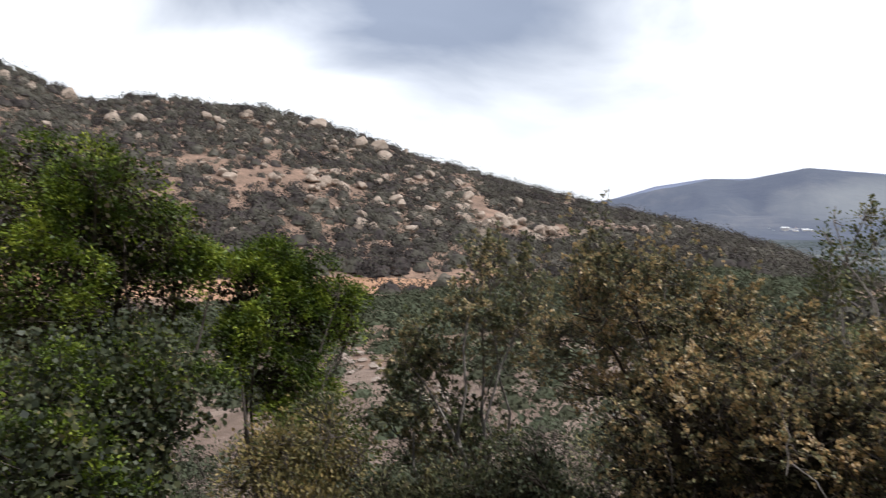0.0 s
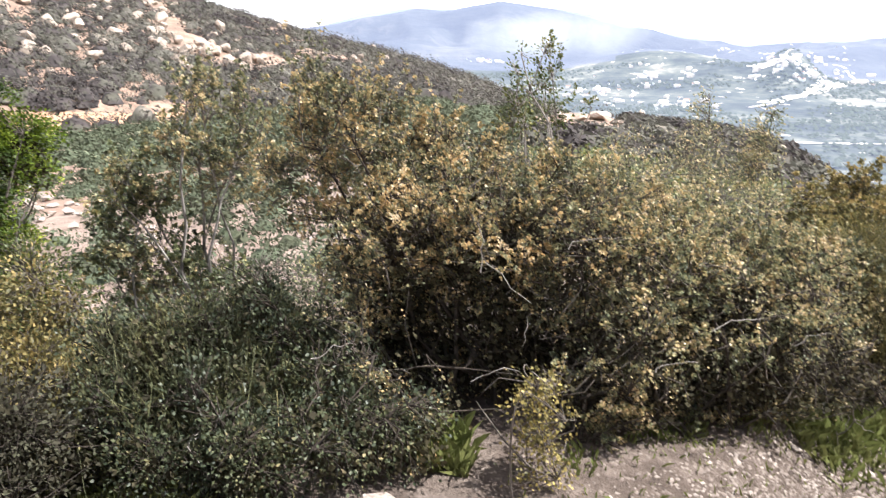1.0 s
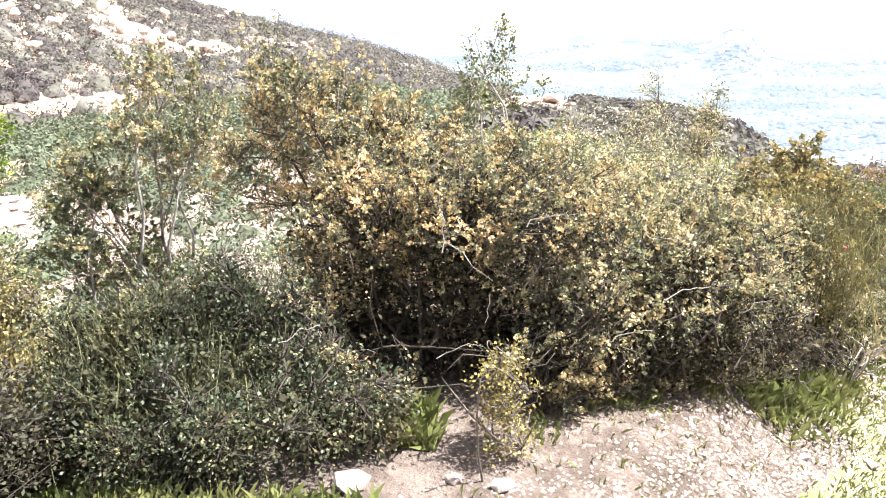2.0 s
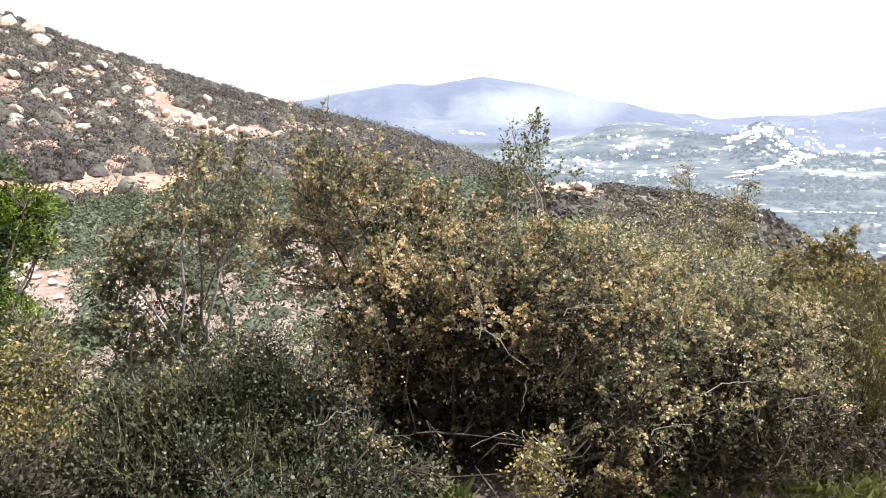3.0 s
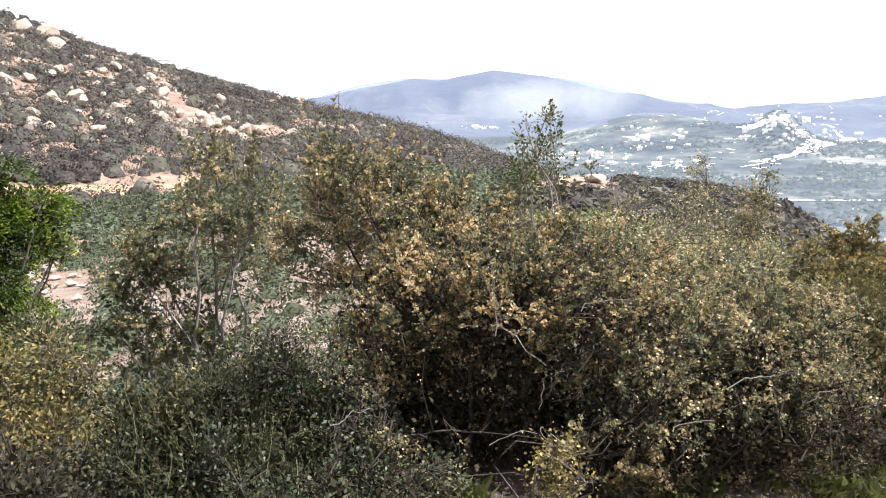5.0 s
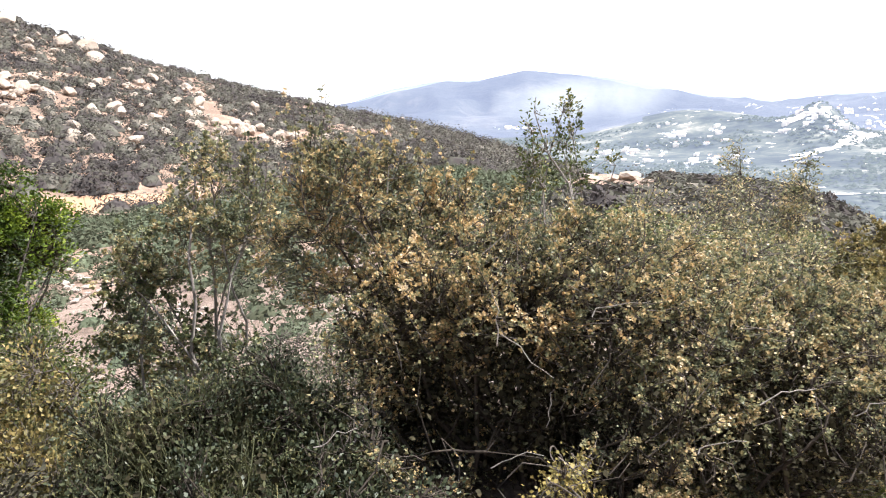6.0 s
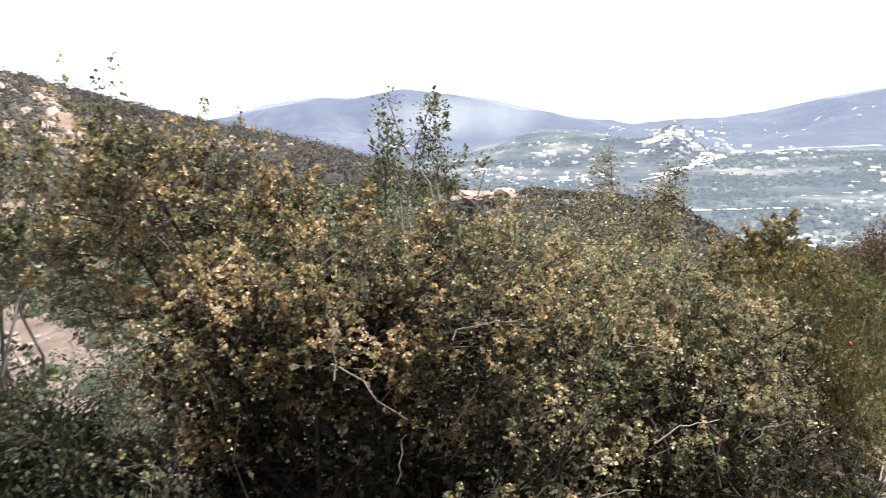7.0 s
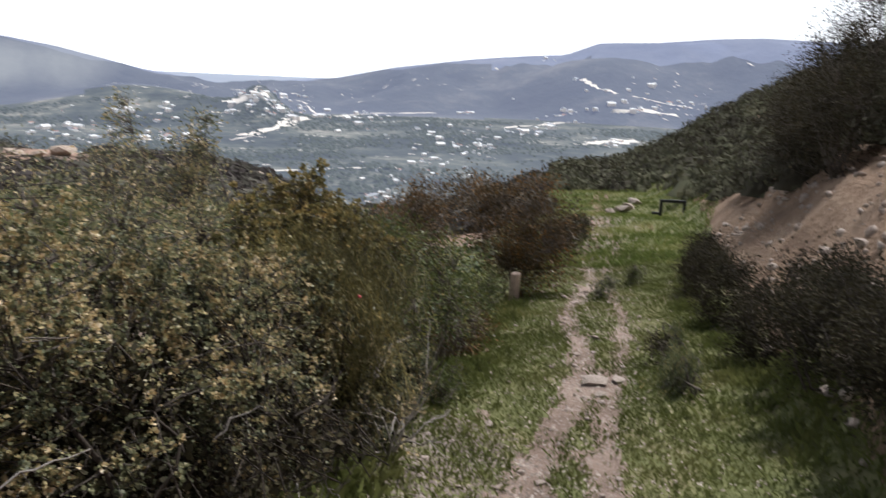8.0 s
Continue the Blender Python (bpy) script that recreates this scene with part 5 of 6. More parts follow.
# ---- brush beside the cut bank, one by one ----
DARK_SHRUB = "dark twiggy chaparral shrub at the foot of the cut bank"
for i, (x, y, h, w) in enumerate([(8.2, 6.15, 0.65, 0.36), (5.95, 4.0, 0.65, 0.38), (4.8, 2.9, 0.6, 0.36), (7.0, 5.0, 0.65, 0.36), (5.4, 3.3, 0.6, 0.36), (9.4, 6.9, 0.6, 0.36), (10.3, 10.6, 0.5, 0.4), (11.6, 11.5, 0.5, 0.4), (4.3, 2.4, 0.5, 0.36)]):
    z = gz(x, y)
    shrub("bank_shrub", DARK_SHRUB, "shrub", (x, y, z), [(x, y, z + h * 0.55, w), (x + w * 0.6, y + w * 0.3, z + h * 0.5, w * 0.8), (x - w * 0.5, y - w * 0.3, z + h * 0.4, w * 0.75), (x, y, z + h * 0.2, w)],
          DARKLEAF, twigs=620, per=16, leaf=0.026, spread=0.05, seed=100 + i, stems=7, group="shrubs at the bank", shell=0.6, bark=DARKBARK)
for i, (x, y, h, w) in enumerate([(12.4, 7.4, 1.8, 0.85), (12.6, 6.7, 2.9, 1.05), (12.9, 5.9, 3.0, 1.1), (14.6, 8.7, 2.3, 0.95), (11.7, 5.0, 2.4, 1.0), (11.4, 6.3, 1.9, 0.85), (13.4, 7.6, 2.6, 1.0)]):
    z = gz(x, y)
    shrub("tall_shrub", "tall dark chaparral shrub on top of the cut bank", "shrub", (x, y, z), [(x, y, z + h * 0.72, w * 0.7), (x + w * 0.5, y + w * 0.5, z + h * 0.55, w * 0.75), (x - w * 0.5, y - w * 0.4, z + h * 0.5, w * 0.75), (x, y, z + h * 0.3, w * 0.9)],
          DARKLEAF, twigs=1100, per=12, leaf=0.04, spread=0.09, seed=120 + i, stems=14, group="shrubs on the bank", shell=0.8, stem_r=0.016, clump=0.7, gap=-0.25)

# ---- boulders ----


def rock_mesh(name, seed, mat, flat=0.7, sub=3, rough=0.35):
    rng = np.random.default_rng(seed)
    bm = bmesh.new()
    bmesh.ops.create_icosphere(bm, subdivisions=sub, radius=1.0)
    planes = unit(rng.normal(size=(16, 3)))
    cut = rng.uniform(0.48, 0.88, 16)
    off = Vector(rng.uniform(-50, 50, 3))
    for v in bm.verts:
        co = np.array(v.co)
        for q, c in zip(planes, cut):
            over = co @ q - c
            if over > 0:
                co = co - q * over * 0.95
        w = Vector(co)
        w *= 1 + rough * 0.35 * noise.noise(w * 1.3 + off) + rough * 0.16 * noise.noise(w * 3.7 + off)
        w.z *= flat
        v.co = w
    me = bpy.data.meshes.new(name)
    bm.to_mesh(me)
    bm.free()
    me.materials.append(mat)
    return me


BOULDERS = [rock_mesh("boulder", 40 + i, GRANITE, flat=0.75 + 0.1 * (i % 4), sub=2) for i in range(7)]


def boulder(place, width, i, label, group, flat=1.0, sink=0.25):
    ob = new("boulder", BOULDERS[i % 7])
    rng = np.random.default_rng(900 + i)
    h = width * 0.5
    ob.location = (place[0], place[1], place[2] + h * (0.7 * flat - sink))
    ob.scale = (h * rng.uniform(0.9, 1.25), h * rng.uniform(0.85, 1.1), h * rng.uniform(0.85, 1.15) * flat)
    ob.rotation_euler = (rng.uniform(-0.5, 0.5), rng.uniform(-0.5, 0.5), rng.uniform(0, 6.28))
    return tagged(ob, label, "boulder", group)


# bearing, height of sight line and width seen, in degrees
HILL_BOULDERS = [(58.2, 9.12, 1.37), (56.6, 8.67, 1.0), (54.3, 8.23, 1.37), (51.5, 6.66, 1.27), (49.8, 6.72, 1.37), (49.3, 7.86, 0.82), (50.0, 5.41, 0.73), (42.1, 7.2, 1.18),
                 (40.0, 5.9, 0.91), (38.5, 4.55, 0.64), (36.3, 5.78, 0.82), (42.6, 4.03, 0.82), (45.5, 3.5, 0.73), (40.0, 2.28, 1.0), (36.7, 6.4, 1.82), (33.5, 5.0, 2.0),
                 (32.0, 4.7, 1.82), (31.6, 4.0, 1.55), (33.6, -1.3, 1.64), (32.6, -1.5, 1.18), (35.4, -0.23, 0.73), (27.5, -1.45, 1.37), (28.8, 2.3, 0.91), (29.7, 2.08, 0.82)]
MORE_BOULDERS = [(23.6, -1.78, 0.91), (24.5, -0.4, 0.73), (21.6, -2.48, 0.73), (44.0, 6.6, 0.73), (43.0, 5.31, 0.73), (40.9, 3.38, 0.68), (8.8, -2.0, 0.9), (16.7, 0.3, 0.6), (20.4, 0.2, 0.5)]
n = 0
for az, el, w in HILL_BOULDERS + MORE_BOULDERS:
    q = ground_at(az, el - w * 0.2)
    if q is not None:
        boulder(q, w * 1.05 * math.pi / 180 * float(np.linalg.norm(q - EYE)), n, "pale tan granite boulder half buried in the chaparral hill", "boulders on the hill")
    n += 1
rng = np.random.default_rng(61)
for az, el, wa, we, count in [(42.6, 5.9, 3.2, 1.2, 22), (37.1, 1.6, 2.5, 0.7, 8), (29.0, 1.8, 2.2, 0.9, 18), (23.2, -1.6, 2.6, 0.9, 20), (44.3, 2.5, 2.0, 0.6, 8), (20.5, -2.6, 2.0, 0.6, 10), (50.5, 7.0, 3.5, 1.0, 9), (38.0, 4.0, 8.0, 2.5, 34), (33, 0.5, 9, 2.4, 22), (13, -1.8, 6, 1.0, 10), (25.0, 0.8, 1.2, 1.0, 16), (22.0, -1.6, 2.2, 0.7, 22), (30.0, 1.0, 10.0, 3.0, 50), (18.5, -2.5, 1.6, 0.5, 10)]:
    for _ in range(count):
        q = ground_at(az + rng.normal() * wa * 0.55, el + rng.normal() * we * 0.55)
        if q is not None and np.hypot(q[0], q[1]) < 170:
            boulder(q, 0.7 + 1.5 * rng.random() ** 2, n, "small pale granite boulder among the hillside scrub", "small boulders on the hill", sink=0.0)
            n += 1
for az, el, w, flat in [(-7.9, -6.35, 2.2, 0.55), (-5.2, -6.25, 1.9, 0.45), (-6.6, -6.45, 1.3, 0.5), (-11.1, -5.9, 0.8, 0.9), (-9.6, -6.2, 0.7, 0.7), (-9.2, -8.2, 0.9, 0.7), (-10.2, -7.8, 0.8, 0.6), (-8.4, -8.9, 1.0, 0.6), (-23.2, -8.9, 0.9, 0.7), (-21.2, -8.1, 1.3, 0.8), (-18.9, -6.9, 0.7, 0.8), (-8.3, -8.0, 0.8, 0.7), (-20.6, -7.7, 0.8, 0.8), (-3.4, -6.6, 1.1, 0.4), (-9.2, -6.6, 1.0, 0.4)]:
    q = ground_at(az, el)
    if q is not None:
        boulder(q, w * math.pi / 180 * float(np.linalg.norm(q - EYE)), n, "pale weathered granite outcrop on the spur", "outcrops on the spur", flat, 0.1)
    n += 1

# ---- trail: stones, grass, small things ----
STONES = [rock_mesh("stone", 70 + i, PEBBLE, flat=0.6, sub=1, rough=0.5) for i in range(6)]


def stone(x, y, w, i, label, group="stones on the trail"):
    ob = new("stone", STONES[i % 6])
    rg = np.random.default_rng(500 + i)
    h = w / 2
    ob.scale = (h * rg.uniform(0.9, 1.3), h * rg.uniform(0.8, 1.1), h * rg.uniform(0.7, 1.1))
    ob.location = (x, y, gz(x, y) + h * 0.25)
    ob.rotation_euler = (rg.uniform(-0.3, 0.3), rg.uniform(-0.3, 0.3), rg.uniform(0, 6.28))
    return tagged(ob, label, "stone", group)


stone(-0.27, 1.98, 0.16, 0, "rounded tan stone at the foot of the scrub oak", "stones by the shrub")
stone(0.22, 1.99, 0.10, 1, "small tan stone at the foot of the scrub oak", "stones by the shrub")
stone(0.05, 2.02, 0.08, 2, "small tan stone at the foot of the scrub oak", "stones by the shrub")
rng = np.random.default_rng(62)
for i in range(110):
    s = rng.uniform(0.4, 11) if i < 85 else rng.uniform(9, 26)
    v = rng.choice([0.5 - 0.12 * np.sin(s * 1.3), 0.12 - 0.1 * np.sin(s * 0.9 + 1), 1.0, 1.15], p=[0.42, 0.25, 0.18, 0.15]) + rng.normal() * 0.10
    x, y = TRAIL_A + TRAIL_U * s + TRAIL_N * v
    stone(x, y, rng.uniform(0.025, 0.09) * (1 if s < 9 else 1.6), i + 3, "pale broken stone lying on the trail")
for i in range(55):
    s = rng.uniform(3.0, 15)
    v = -0.9 - 0.095 * max(0, s - 4) * 0.7 - rng.random() ** 1.8 * 1.7
    x, y = TRAIL_A + TRAIL_U * s + TRAIL_N * v
    stone(x, y, 0.05 + 0.17 * rng.random() ** 2, i + 200, "pale broken rock on the cut bank", "rocks on the cut bank")


for az, el, wa, we, count in [(33.2, -12.4, 2.0, 1.6, 34), (27.0, -15.5, 2.6, 1.4, 30), (48.3, -6.4, 1.8, 0.6, 10)]:
    for _ in range(count):
        q = ground_at(az + rng.normal() * wa * 0.6, el + rng.normal() * we * 0.6, far=60.0)
        if q is not None:
            stone(q[0], q[1], rng.uniform(0.10, 0.34) * np.hypot(q[0], q[1]) / 16, n, "pale pinkish rock on the bare slope", "rocks on the bare slope")
            n += 1


def rubble(name, label, n, seed, where, width):
    """Broken rock in one mesh, every piece turned and stretched its own way."""
    rg = np.random.default_rng(seed)
    x, y = where(rg, n)
    me = STONES[seed % 6]
    co = np.zeros(len(me.vertices) * 3)
    me.vertices.foreach_get("co", co)
    co = co.reshape(-1, 3)
    tri = np.array([q.vertices[:] for q in me.polygons])
    w = (width[0] + (width[1] - width[0]) * rg.random(n) ** 3) / 2
    a = unit(rg.normal(size=(n, 3)))
    b = unit(np.cross(a, rg.normal(size=(n, 3))))
    turn = np.stack([a, b, np.cross(a, b)], 1) * rg.uniform(0.6, 1.3, (n, 3, 1))
    v = np.einsum("vi,nij->nvj", co, turn) * w[:, None, None] + np.stack([x, y, land(x, y) + w * 0.15], 1)[:, None]
    f = (np.arange(n)[:, None, None] * len(co) + tri).reshape(-1, 3)
    tagged(new(name, mesh_np(name, v.reshape(-1, 3), f, [PEBBLE])), label, "rubble", kind="stuff")


def bank_foot(rg, n):
    s = rg.uniform(3.0, 15, n)
    v = -0.9 - 0.066 * np.maximum(0, s - 4) - rg.random(n) ** 1.6 * 2.3
    return TRAIL_A[0] + TRAIL_U[0] * s + TRAIL_N[0] * v, TRAIL_A[1] + TRAIL_U[1] * s + TRAIL_N[1] * v


def worn_line(rg, n):
    s = rg.random(n) ** 1.3 * 16 + 0.3
    v = np.where(rg.random(n) < 0.62, 0.5 - 0.12 * np.sin(s * 1.3), 0.12 - 0.1 * np.sin(s * 0.9 + 1)) + rg.normal(size=n) * 0.09
    return TRAIL_A[0] + TRAIL_U[0] * s + TRAIL_N[0] * v, TRAIL_A[1] + TRAIL_U[1] * s + TRAIL_N[1] * v


rubble("bank_rubble", "pale broken rubble on the cut bank", 800, 164, bank_foot, (0.03, 0.2))
rubble("trail_rubble", "pale broken stones in the worn line of the trail", 500, 165, worn_line, (0.012, 0.08))


def gravel(name, label, n, seed, where, mat=PEBBLE):
    rg = np.random.default_rng(seed)
    x, y = where(rg, n)
    z = land(x, y)
    w = rg.uniform(0.003, 0.010, (n, 1, 1)) * (1 + 0.10 * np.hypot(x, y))[:, None, None]
    octa = np.array([[1, 0, 0], [0, 1, 0], [-1, 0, 0], [0, -1, 0], [0, 0, 0.8], [0, 0, -0.5]], float)
    v = np.stack([x, y, z], 1)[:, None] + octa[None] * w * rg.uniform(0.6, 1.3, (n, 6, 1))
    tri = np.array([[0, 1, 4], [1, 2, 4], [2, 3, 4], [3, 0, 4]])
    f = (np.arange(n)[:, None, None] * 6 + tri).reshape(-1, 3)
    tagged(new(name, mesh_np(name, v.reshape(-1, 3), f, [mat])), label, "gravel", kind="stuff")


def along_trail(rg, n):
    s = rg.random(n) ** 1.6 * 22 - 1.0
    v = np.where(rg.random(n) < 0.6, 0.35 + rg.normal(size=n) * 0.28, rg.uniform(-0.7, 1.35, n))
    return TRAIL_A[0] + TRAIL_U[0] * s + TRAIL_N[0] * v, TRAIL_A[1] + TRAIL_U[1] * s + TRAIL_N[1] * v


def trail_foot(rg, n):
    s, v = rg.uniform(-0.6, 4.5, n), 1.0 + rg.normal(size=n) * 0.22
    return TRAIL_A[0] + TRAIL_U[0] * s + TRAIL_N[0] * v, TRAIL_A[1] + TRAIL_U[1] * s + TRAIL_N[1] * v


gravel("edge_gravel", "pale pinkish gravel at the foot of the scrub oak", 12000, 69, trail_foot, SHADED_PEBBLE)
rng = np.random.default_rng(163)
for i in range(40):
    s, v = rng.uniform(0.2, 4.2), 1.0 + rng.normal() * 0.2
    x, y = TRAIL_A + TRAIL_U * s + TRAIL_N * v
    stone(x, y, rng.uniform(0.02, 0.06), i + 600, "small pale stone at the foot of the scrub oak", "stones by the shrub")
gravel("trail_gravel", "loose tan gravel scattered on the trail", 14000, 63, along_trail)
gravel("slope_gravel", "pale gravel on bare patches of the slope", 5000, 64, lambda rg, n: (rg.uniform(-1.6, 3.0, n) - 2.0, rg.uniform(5, 16, n)))


def grass(name, label, n, seed, where, length, width, mat=GRASS):
    rg = np.random.default_rng(seed)
    x, y, keep = where(rg, n)
    x, y = x[keep], y[keep]
    n = len(x)
    base = np.stack([x, y, land(x, y) - 0.005], 1)
    lean = unit(np.stack([rg.normal(size=n) * 0.4, rg.normal(size=n) * 0.4, np.ones(n)], 1))
    L = length * rg.uniform(0.4, 1.3, (n, 1)) * (1 + 0.8 * np.clip(fbm(x, y, 0.6, 2, 91), -0.3, 0.5))[:, None]
    side = unit(np.cross(lean, rg.normal(size=(n, 3)))) * width * rg.uniform(0.6, 1.3, (n, 1))
    bow = unit(rg.normal(size=(n, 3)) * [1, 1, 0.1]) * L * 0.3
    mid, tip = base + lean * L * 0.6, base + lean * L + bow - [0, 0, 0.1] * L
    v = np.stack([base - side, base + side, mid, tip], 1)
    f0 = np.arange(n)[:, None] * 4
    f = np.concatenate([f0 + [0, 1, 2], f0 + [1, 3, 2]], 1).reshape(-1, 3)
    tagged(new(name, mesh_np(name, v.reshape(-1, 3), f, [mat])), label, "grass", kind="stuff")


def trail_grass(rg, n):
    s = rg.random(n) ** 1.5 * 15 - 1.2
    v = rg.uniform(-1.0, 1.5, n)
    x, y = TRAIL_A[0] + TRAIL_U[0] * s + TRAIL_N[0] * v, TRAIL_A[1] + TRAIL_U[1] * s + TRAIL_N[1] * v
    worn = np.exp(-((v - 0.5 + 0.12 * np.sin(s * 1.3)) / 0.13) ** 2) + 0.85 * np.exp(-((v - 0.12 + 0.1 * np.sin(s * 0.9 + 1)) / 0.10) ** 2)
    tuft = fbm(x, y, 0.5, 3, 92)
    start = step(0.2, 2.0, s)
    bare = 1 - 0.88 * step(0.75, 0.95, v) * step(3.6, 2.4, s)
    return x, y, rg.random(n) < bare * np.clip(1.45 - worn * 1.6 + tuft * 3.2, 0.02, 1) * start


grass("trail_grass", "short green grass with dry tips on the trail", 170000, 65, trail_grass, 0.042, 0.0032)


def far_grass(rg, n):
    s = rg.uniform(12, 40, n)
    v = rg.uniform(-3.0, 3.4, n) * np.clip((s - 6) / 16, 0.35, 1.0)
    x, y = TRAIL_A[0] + TRAIL_U[0] * s + TRAIL_N[0] * v, TRAIL_A[1] + TRAIL_U[1] * s + TRAIL_N[1] * v
    return x, y, rg.random(n) < np.clip(0.8 + fbm(x, y, 2.0, 3, 93) * 1.5, 0.1, 1)


grass("clearing_grass", "sunlit yellow-green grass of the clearing", 36000, 66, far_grass, 0.12, 0.010, DRYGRASS)


def verge(rg, n):
    s = rg.uniform(-1.0, 9.0, n)
    v = np.where(rg.random(n) < 0.55, rg.normal(size=n) * 0.18 + 1.4, -0.85 + rg.normal(size=n) * 0.2)
    x, y = TRAIL_A[0] + TRAIL_U[0] * s + TRAIL_N[0] * v, TRAIL_A[1] + TRAIL_U[1] * s + TRAIL_N[1] * v
    return x, y, (fbm(x, y, 0.45, 2, 94) > 0.02) & ((s > 2.4) | (v < 0))


grass("verge_grass", "taller grass tufts along the trail verge", 26000, 67, verge, 0.10, 0.0024)


def shrub_foot(rg, n):
    x, y = rg.uniform(-2.4, 0.0, n), rg.uniform(1.75, 2.5, n)
    return x, y, fbm(x, y, 0.35, 2, 95) > 0.03


def hem_foot(rg, n):
    x = rg.uniform(0.3, 2.9, n)
    y = np.interp(x, *EDGE) - 0.03 + rg.normal(size=n) * 0.13
    return x, y, fbm(x, y, 0.4, 2, 99) > 0.0


grass("hem_grass", "green weeds and grass along the edge of the scrub oak", 4200, 168, hem_foot, 0.05, 0.003)
grass("foot_grass", "weeds and grass at the foot of the shrubs", 14000, 68, shrub_foot, 0.09, 0.0022)

for x, y, w, h in [(4.75, 3.85, 0.17, 0.26), (4.95, 4.0, 0.16, 0.22), (5.9, 4.75, 0.15, 0.2)]:
    z = gz(x, y)
    broom("weed_clump", "dark green clump of upright weeds in the trail grass", "weed", (x, y, z), [(x, y, z + h, w * 0.7), (x + 0.05, y + 0.06, z + h * 0.7, w), (x - 0.06, y, z + h * 0.5, w)], TOYON, wands=90, seed=int(x * 100), group="weeds in the trail", leafy=8, length=(0.12, 0.3), leaf=0.018)
for i, (x, y, w, h, mat) in enumerate([(7.4, 6.9, 0.22, 0.26, TOYON), (8.4, 7.3, 0.2, 0.24, OLIVE), (3.3, 4.55, 0.15, 0.2, OLIVE), (5.3, 4.5, 0.16, 0.2, DARKLEAF)]):
    z = gz(x, y)
    shrub("weed_tuft", "low dark green weed growing in the trail grass", "weed", (x, y, z), [(x, y, z + h * 0.6, w * 0.8), (x + w * 0.6, y + w * 0.4, z + h * 0.35, w * 0.6), (x - w * 0.5, y, z + h * 0.3, w * 0.6)], mat,
          twigs=230, per=11, leaf=0.02, spread=0.03, seed=300 + i, stems=5, group="weeds in the trail", shell=0.8, stem_r=0.004)
for i, (x, y, w) in enumerate([(4.6, 4.5, 0.24), (4.78, 4.42, 0.15), (4.45, 4.3, 0.12), (5.7, 5.5, 0.16)]):
    slab = stone(x, y, w, i + 700, "flat pale rock slab set in the worn trail", "rock slabs in the trail")
    slab.scale.z *= 0.5
for i, (x, y, w) in enumerate([(19.5, 17.0, 0.9), (20.5, 17.6, 0.6), (18.6, 16.8, 0.5), (22.0, 18.6, 0.8)]):
    stone(x, y, w, i + 720, "pale rock behind the clearing grass", "rocks behind the clearing")

# the low dark frame beside the trail
DARKMETAL = plain("dark weathered metal", (0.03, 0.03, 0.032), 0.5, 0.6)


def box_bm(x0, y0, z0, x1, y1, z1, bevel=0.006):
    bm = bmesh.new()
    bmesh.ops.create_cube(bm, size=1.0)
    for v in bm.verts:
        v.co = Vector((x0 + (v.co.x + 0.5) * (x1 - x0), y0 + (v.co.y + 0.5) * (y1 - y0), z0 + (v.co.z + 0.5) * (z1 - z0)))
    if bevel:
        bmesh.ops.bevel(bm, geom=bm.edges[:], offset=bevel, segments=1, affect="EDGES")
    return bm


def part(name, bm, mat, parent, label=""):
    me = bpy.data.meshes.new(name)
    bm.to_mesh(me)
    bm.free()
    me.materials.append(mat)
    return child(name, me, parent, label)


frame_at = (18.2, 14.07)
barrier = tagged(new("trail_barrier"), "low dark metal frame standing beside the trail", "barrier")
barrier.location = (*frame_at, gz(*frame_at))
barrier.rotation_euler = (0, 0, radians(-38))
barrier.scale = (1.15, 1.15, 1.15)
part("post", box_bm(-0.33, -0.03, -0.1, -0.26, 0.03, 0.42), DARKMETAL, barrier)
part("post", box_bm(0.26, -0.03, -0.1, 0.33, 0.03, 0.42), DARKMETAL, barrier)
part("top_rail", box_bm(-0.33, -0.04, 0.42, 0.33, 0.04, 0.49), DARKMETAL, barrier)
part("foot_rail", box_bm(-0.50, -0.03, 0.10, -0.335, 0.03, 0.16), DARKMETAL, barrier)

PALEWOOD = plain("pale weathered wood", (0.48, 0.36, 0.29), 0.85, 0.0, 14, 0.3)
sx, sy = 6.5, 7.6
stake = tagged(new("trail_stake"), "short pale weathered wooden stake at the trail edge", "stake")
stake.location = on(sx, sy)
stake.rotation_euler = (0.05, -0.06, 0.4)
part("post", box_bm(-0.06, -0.05, -0.1, 0.06, 0.05, 0.40, 0.015), PALEWOOD, stake)

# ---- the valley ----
# trees, walls, roofs and lots emit a faint bluish glow that stands in for haze
HAZE_GLOW = (HAZE_TINT, 0.16)
TREE = plain("valley trees", (0.04, 0.048, 0.036), 0.9, 0, 0.2, 0.4, (HAZE_TINT, 0.13))
WALL_MATS = [plain("white walls", (0.80, 0.78, 0.74), 0.7, 0, 0.3, 0.08, HAZE_GLOW), plain("tan walls", (0.60, 0.52, 0.43), 0.7, 0, 0.3, 0.08, HAZE_GLOW)]
ROOF_MATS = [plain("pale roofs", (0.72, 0.70, 0.67), 0.6, 0, 0.3, 0.1, HAZE_GLOW), plain("clay roofs", (0.42, 0.24, 0.17), 0.8, 0, 0.3, 0.1, HAZE_GLOW), plain("grey roofs", (0.35, 0.35, 0.36), 0.7, 0, 0.3, 0.1, HAZE_GLOW)]
LOT = plain("pale graded earth", (0.62, 0.56, 0.48), 0.95, 0, 0.05, 0.15, HAZE_GLOW)


